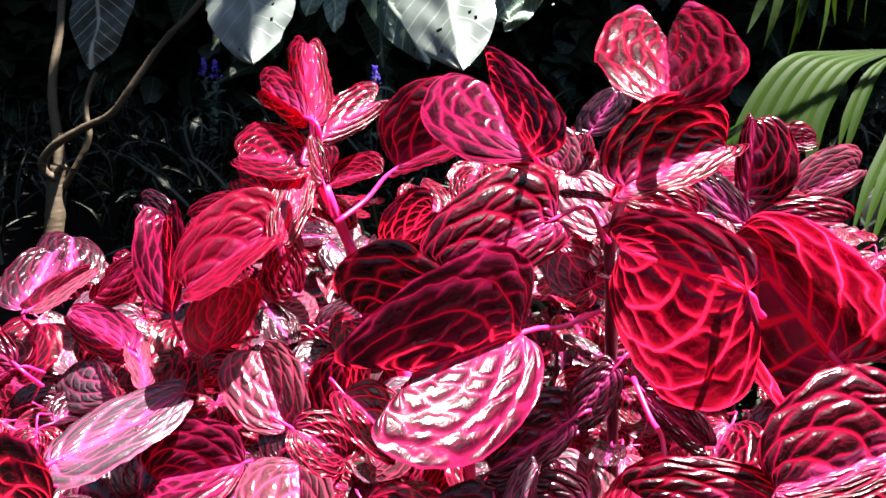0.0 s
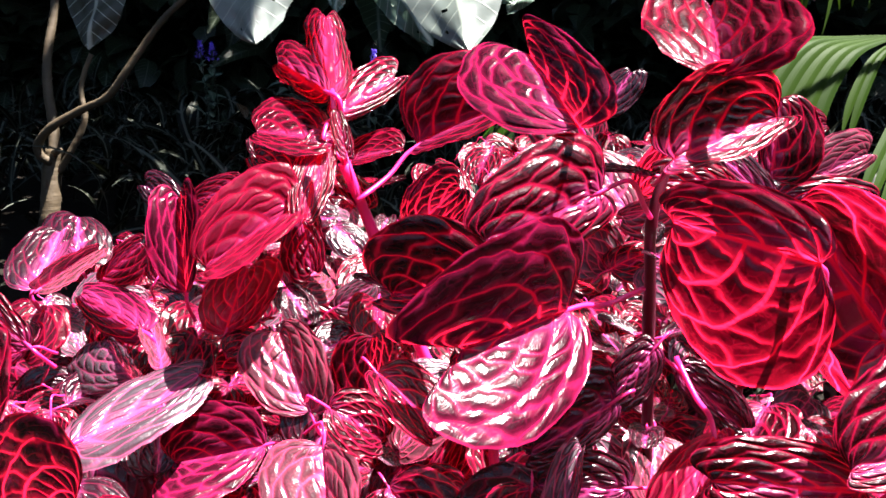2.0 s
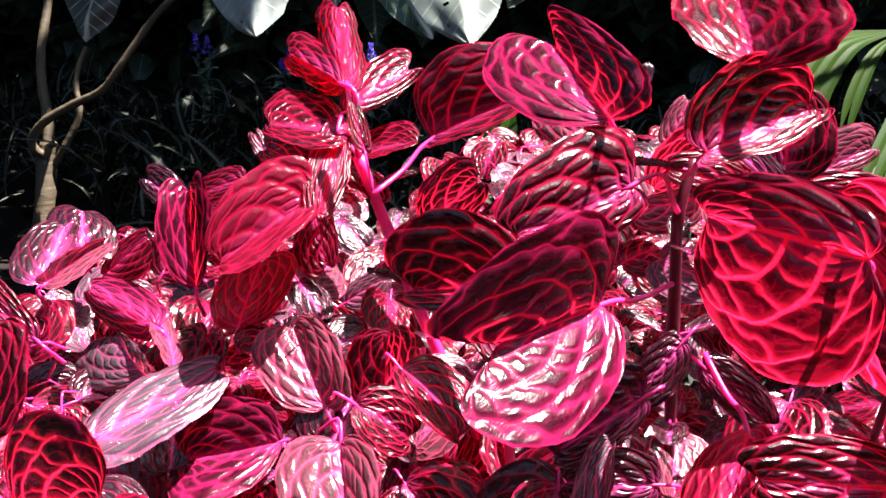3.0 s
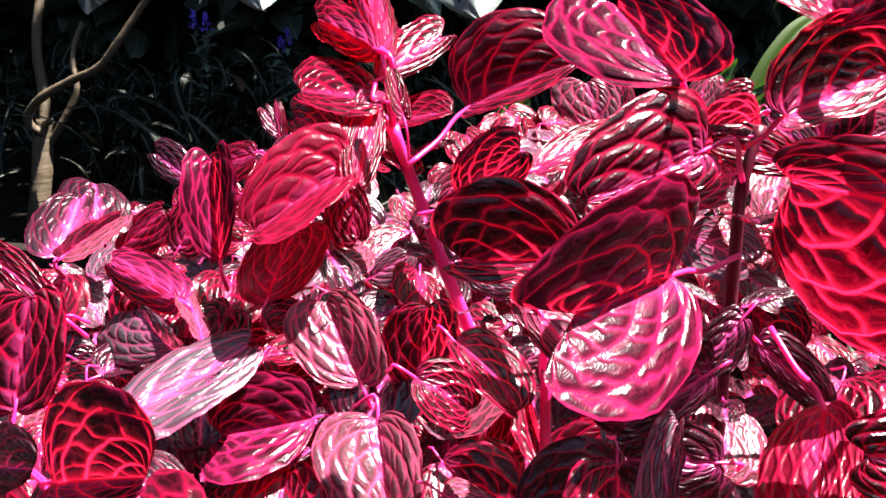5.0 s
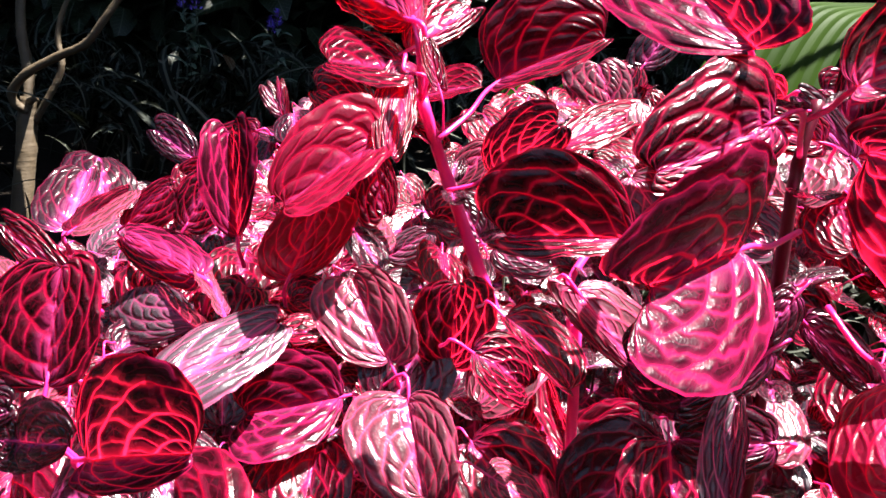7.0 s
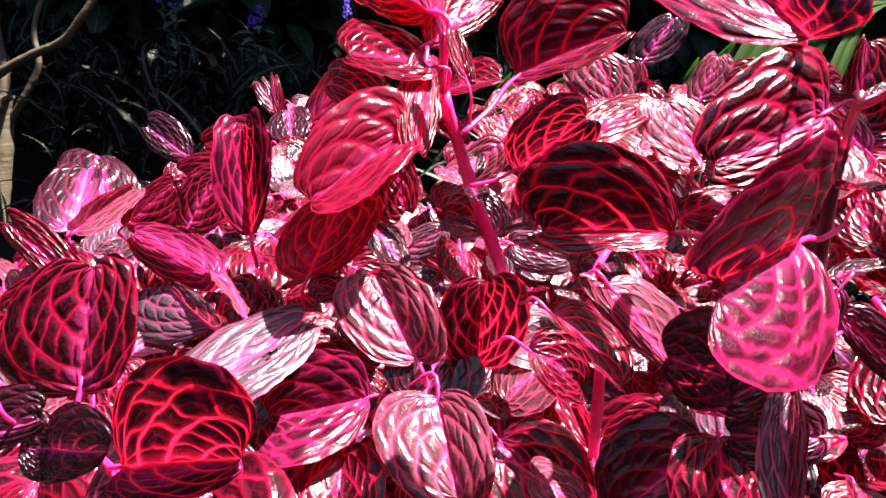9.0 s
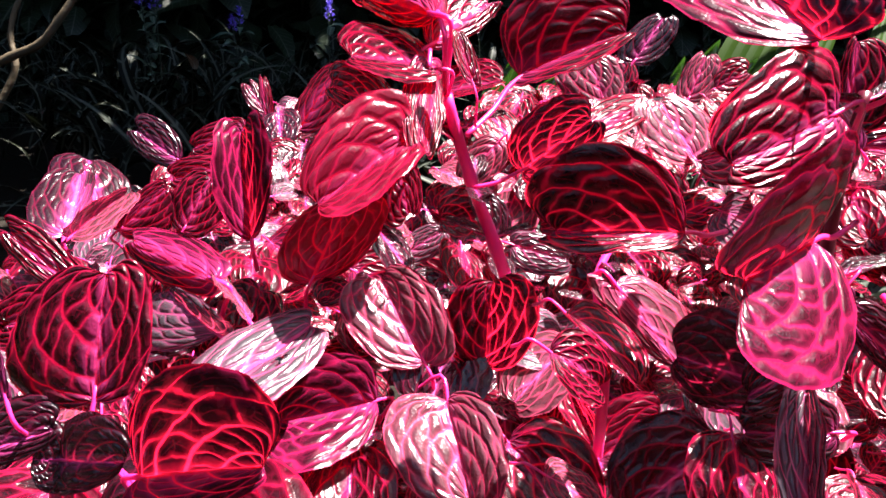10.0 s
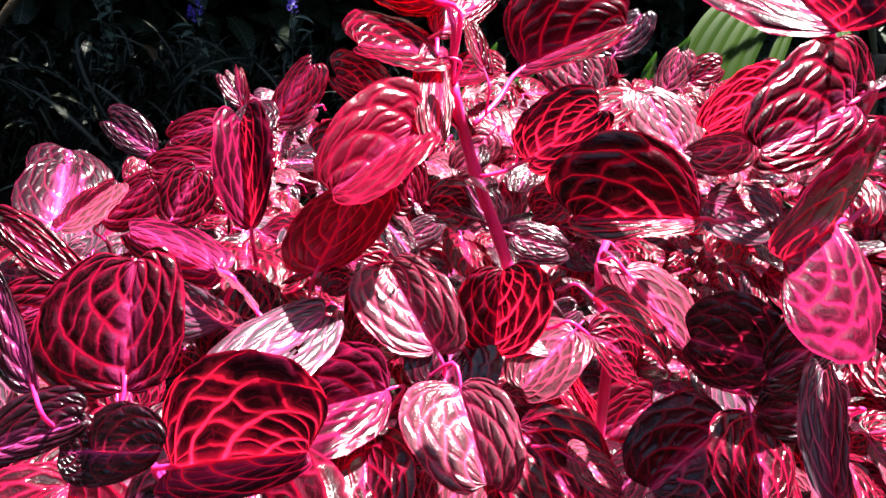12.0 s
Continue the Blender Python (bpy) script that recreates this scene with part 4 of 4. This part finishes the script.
def fan_palm():
    palm = thing("fan_palm", (1.95, 2.45, 0.0), "fan palm with broad pleated light green fronds", "palm")
    crown = Vector((1.92, 2.42, 0.70))
    tube("trunk", [(1.95, 2.45, -0.05), (1.94, 2.44, 0.4), crown], 0.06, 0.045, BARK, palm, "", 10, 5)
    hub = Vector((1.3094, 1.9411, 0.8580))
    stalk = tube("frond_stalk", [crown, crown.lerp(hub, 0.5) + Vector((0, 0, 0.16)), hub], 0.009, 0.006, HERB_LEAF, palm, "", 8, 6)
    # each sheet of segments droops from the hub between two bounding lines
    sheets = (([(1.3094, 1.9411, 0.8580), (1.0549, 1.8768, 0.8501), (0.8917, 1.7959, 0.8381), (0.7794, 1.7259, 0.7509), (0.6822, 1.6537, 0.5972)],
               [(1.3094, 1.9411, 0.8580), (1.1762, 1.8730, 0.8355), (1.0638, 1.7991, 0.7918), (0.9721, 1.7230, 0.6816), (0.9171, 1.6526, 0.5346)], 6, 0.90),
              ([(1.3094, 1.9411, 0.8580), (1.2044, 1.8886, 0.8358), (1.1025, 1.8146, 0.7918), (1.0225, 1.7420, 0.6945), (0.9707, 1.6785, 0.5732)],
               [(1.3094, 1.9411, 0.8580), (1.2243, 1.8878, 0.8329), (1.1537, 1.8302, 0.7917), (1.0808, 1.7573, 0.6936), (1.0165, 1.6917, 0.5643)], 2, 0.80),
              ([(1.3408, 1.9355, 0.8368), (1.2370, 1.8456, 0.7330), (1.1445, 1.7556, 0.6290), (1.0486, 1.6639, 0.5186), (0.9724, 1.5819, 0.3863)],
               [(1.3722, 1.9315, 0.8217), (1.3583, 1.8417, 0.7184), (1.2839, 1.7462, 0.5937), (1.1902, 1.6530, 0.4777), (1.0896, 1.5624, 0.3132)], 5, 0.72))
    for upper, lower, pleats, split in sheets:
        upper, lower = smooth_line(upper, 6), smooth_line(lower, 6)
        n = len(upper) - 1
        for k in range(pleats):
            reach = back_rng.uniform(0.93, 1.0)
            verts, uv, faces = [], [], []
            for i in range(n + 1):
                u = i / n
                at_u = min(u * reach * n, n - 1e-4)
                a, b = (line[int(at_u)].lerp(line[int(at_u) + 1], at_u % 1.0) for line in (upper, lower))
                g = 1.0 if u < split else max(0.04, 1 - ((u - split) / (1 - split)) ** 1.6)
                mid, half = a.lerp(b, (k + 0.5) / pleats), (b - a) * (0.5 * g / pleats)
                face = half.cross(upper[min(i + 1, n)] - upper[max(i - 1, 0)]).normalized()
                for w in (-1.0, -0.5, 0.0, 0.5, 1.0):
                    verts.append(mid + half * w + face * (half.length * 0.12 * (2 * abs(w) - 1)))
                    uv.append((u * 0.1, 0.10 * w * g))
            for i in range(n):
                for w in range(4):
                    q = 5 * i + w
                    faces.append((q, q + 1, q + 6, q + 5))
            mesh_object("frond_segment", verts, faces, PALM_LEAF, stalk, "", {"blade": uv})
    top = Vector((1.1451, 2.0845, 1.2396))
    rachis = tube("frond_stalk", [crown, crown.lerp(top, 0.6) + Vector((0, 0, 0.2)), top, (0.8960, 2.0967, 1.0922)], 0.008, 0.003, HERB_LEAF, palm, "", 8, 6)
    for b, t in (((1.0492, 2.0431, 1.0848), (1.0045, 1.9926, 0.8961)), ((1.0892, 2.0472, 1.1003), (1.0494, 1.9594, 0.8492)), ((1.1292, 2.0514, 1.1158), (1.1102, 1.9997, 0.9225)), ((1.1692, 2.0514, 1.1159), (1.1454, 2.0018, 0.9302)),
                 ((1.2413, 2.0515, 1.1159), (1.1934, 1.9977, 0.9148)), ((0.9793, 2.0604, 1.0721), (0.9148, 2.0018, 0.8533)), ((0.9470, 2.0562, 1.0565), (0.8695, 2.0143, 0.9001)), ((1.0439, 2.0926, 1.0764), (0.9949, 2.0246, 0.8224))):
        verts, faces, uv = simple_blade(b, t, 0.013, 0.04, back_rng, 8)
        mesh_object("leaflet", verts, faces, PALM_LEAF, rachis, "", {"blade": uv})


fan_palm()


GREEN_LEAF = plain_leaf("bright_green_leaf", (0.008, 0.030, 0.003), (0.020, 0.060, 0.006), 0.4, 0.4)
DRY_LEAF = plain_leaf("dry_leaf", (0.035, 0.018, 0.008), (0.09, 0.05, 0.025), 0.2, 0.7)


def green_plant(foot, leaves):
    plant = thing("green_plant", foot, "low plant with broad bright green leaves behind the bed", "plant", "green plants behind the bed")
    for base, tip, half in leaves:
        verts, faces, uv = lobed_leaf(base, tip, half, 0.0)
        lf = mesh_object("leaf", verts, faces, GREEN_LEAF, plant, "", {"blade": uv})
        tube("leaf_stalk", [base, Vector(base).lerp(Vector(foot), 0.5) + Vector((0, 0.02, 0)), foot], 0.0016, 0.0024, GREEN_LEAF, lf, "", 6, 4)


green_plant((0.072, 0.970, 0.0), (((0.0672, 0.9404, 0.6405), (0.0784, 0.9803, 0.7122), 0.016), ((0.0968, 0.9404, 0.6405), (0.1233, 0.9740, 0.6885), 0.014), ((0.0368, 0.9383, 0.6327), (0.0473, 0.9708, 0.6766), 0.013)))
green_plant((0.379, 0.992, 0.0), (((0.3565, 0.9685, 0.6580), (0.3665, 1.0124, 0.7292), 0.022), ((0.3846, 0.9655, 0.6509), (0.4109, 1.0053, 0.7106), 0.018), ((0.3246, 0.9666, 0.6498), (0.3236, 1.0044, 0.7012), 0.016)))


def fallen_leaf(place, reach):
    verts, faces, uv = simple_blade(place, Vector(place) + Vector(reach), 0.022, 0.15, random.Random(8), 8)
    tagged(mesh_object("dry_leaf", verts, faces, DRY_LEAF, None, "", {"blade": uv}), "curled tan dead leaf caught on the undergrowth", "leaf")


fallen_leaf((-0.7330, 2.5426, 0.5649), (-0.03, -0.01, 0.055))


def sage(place, spikes, rng):
    """A clump with violet flower spikes over narrow leaves."""
    foot = Vector((place[0], place[1], 0.0))
    plant = thing("sage_plant", foot, "sage clump with violet flower spikes over narrow green leaves", "flower", "sage clumps in the shade")
    for k in range(spikes):
        top = Vector(place) + Vector((rng.uniform(-0.12, 0.12) * (k > 0), rng.uniform(-0.1, 0.1) * (k > 0), -0.08 * (k > 0) * rng.random()))
        stem = tube("stem", [foot + Vector((rng.uniform(-0.05, 0.05), rng.uniform(-0.05, 0.05), -0.02)), foot.lerp(top, 0.5) + Vector((rng.uniform(-0.03, 0.03), 0, 0)), top], 0.004, 0.002, SHADE_LEAF, plant, "", 6, 6)
        pieces = []
        for i in range(46):
            h = rng.random()
            a = rng.uniform(0, 6.28)
            r = 0.016 * (1.15 - h)
            c = top + Vector((math.cos(a) * r, math.sin(a) * r, 0.075 * h - 0.05))
            pieces.append(simple_blade(c, c + Vector((math.cos(a) * 0.012, math.sin(a) * 0.012, 0.010)), 0.005, 0.2, rng, 3))
        merged("flower_spike", pieces, PETAL, stem, "violet flower spike")
        for i in range(9):
            a = rng.uniform(0, 6.28)
            c = foot.lerp(top, 0.55 + 0.05 * i * 0.9)
            verts, faces, uv = simple_blade(c, c + Vector((math.cos(a) * 0.11, math.sin(a) * 0.11, rng.uniform(-0.03, 0.05))), 0.016, 0.15, rng, 7)
            mesh_object("leaf", verts, faces, HERB_LEAF, stem, "", {"blade": uv})


sage((-0.2947, 2.9974, 0.7848), 1, random.Random(1))
sage((-1.0735, 3.1100, 0.8204), 2, random.Random(2))
sage((-0.7448, 3.4690, 0.7494), 2, random.Random(4))
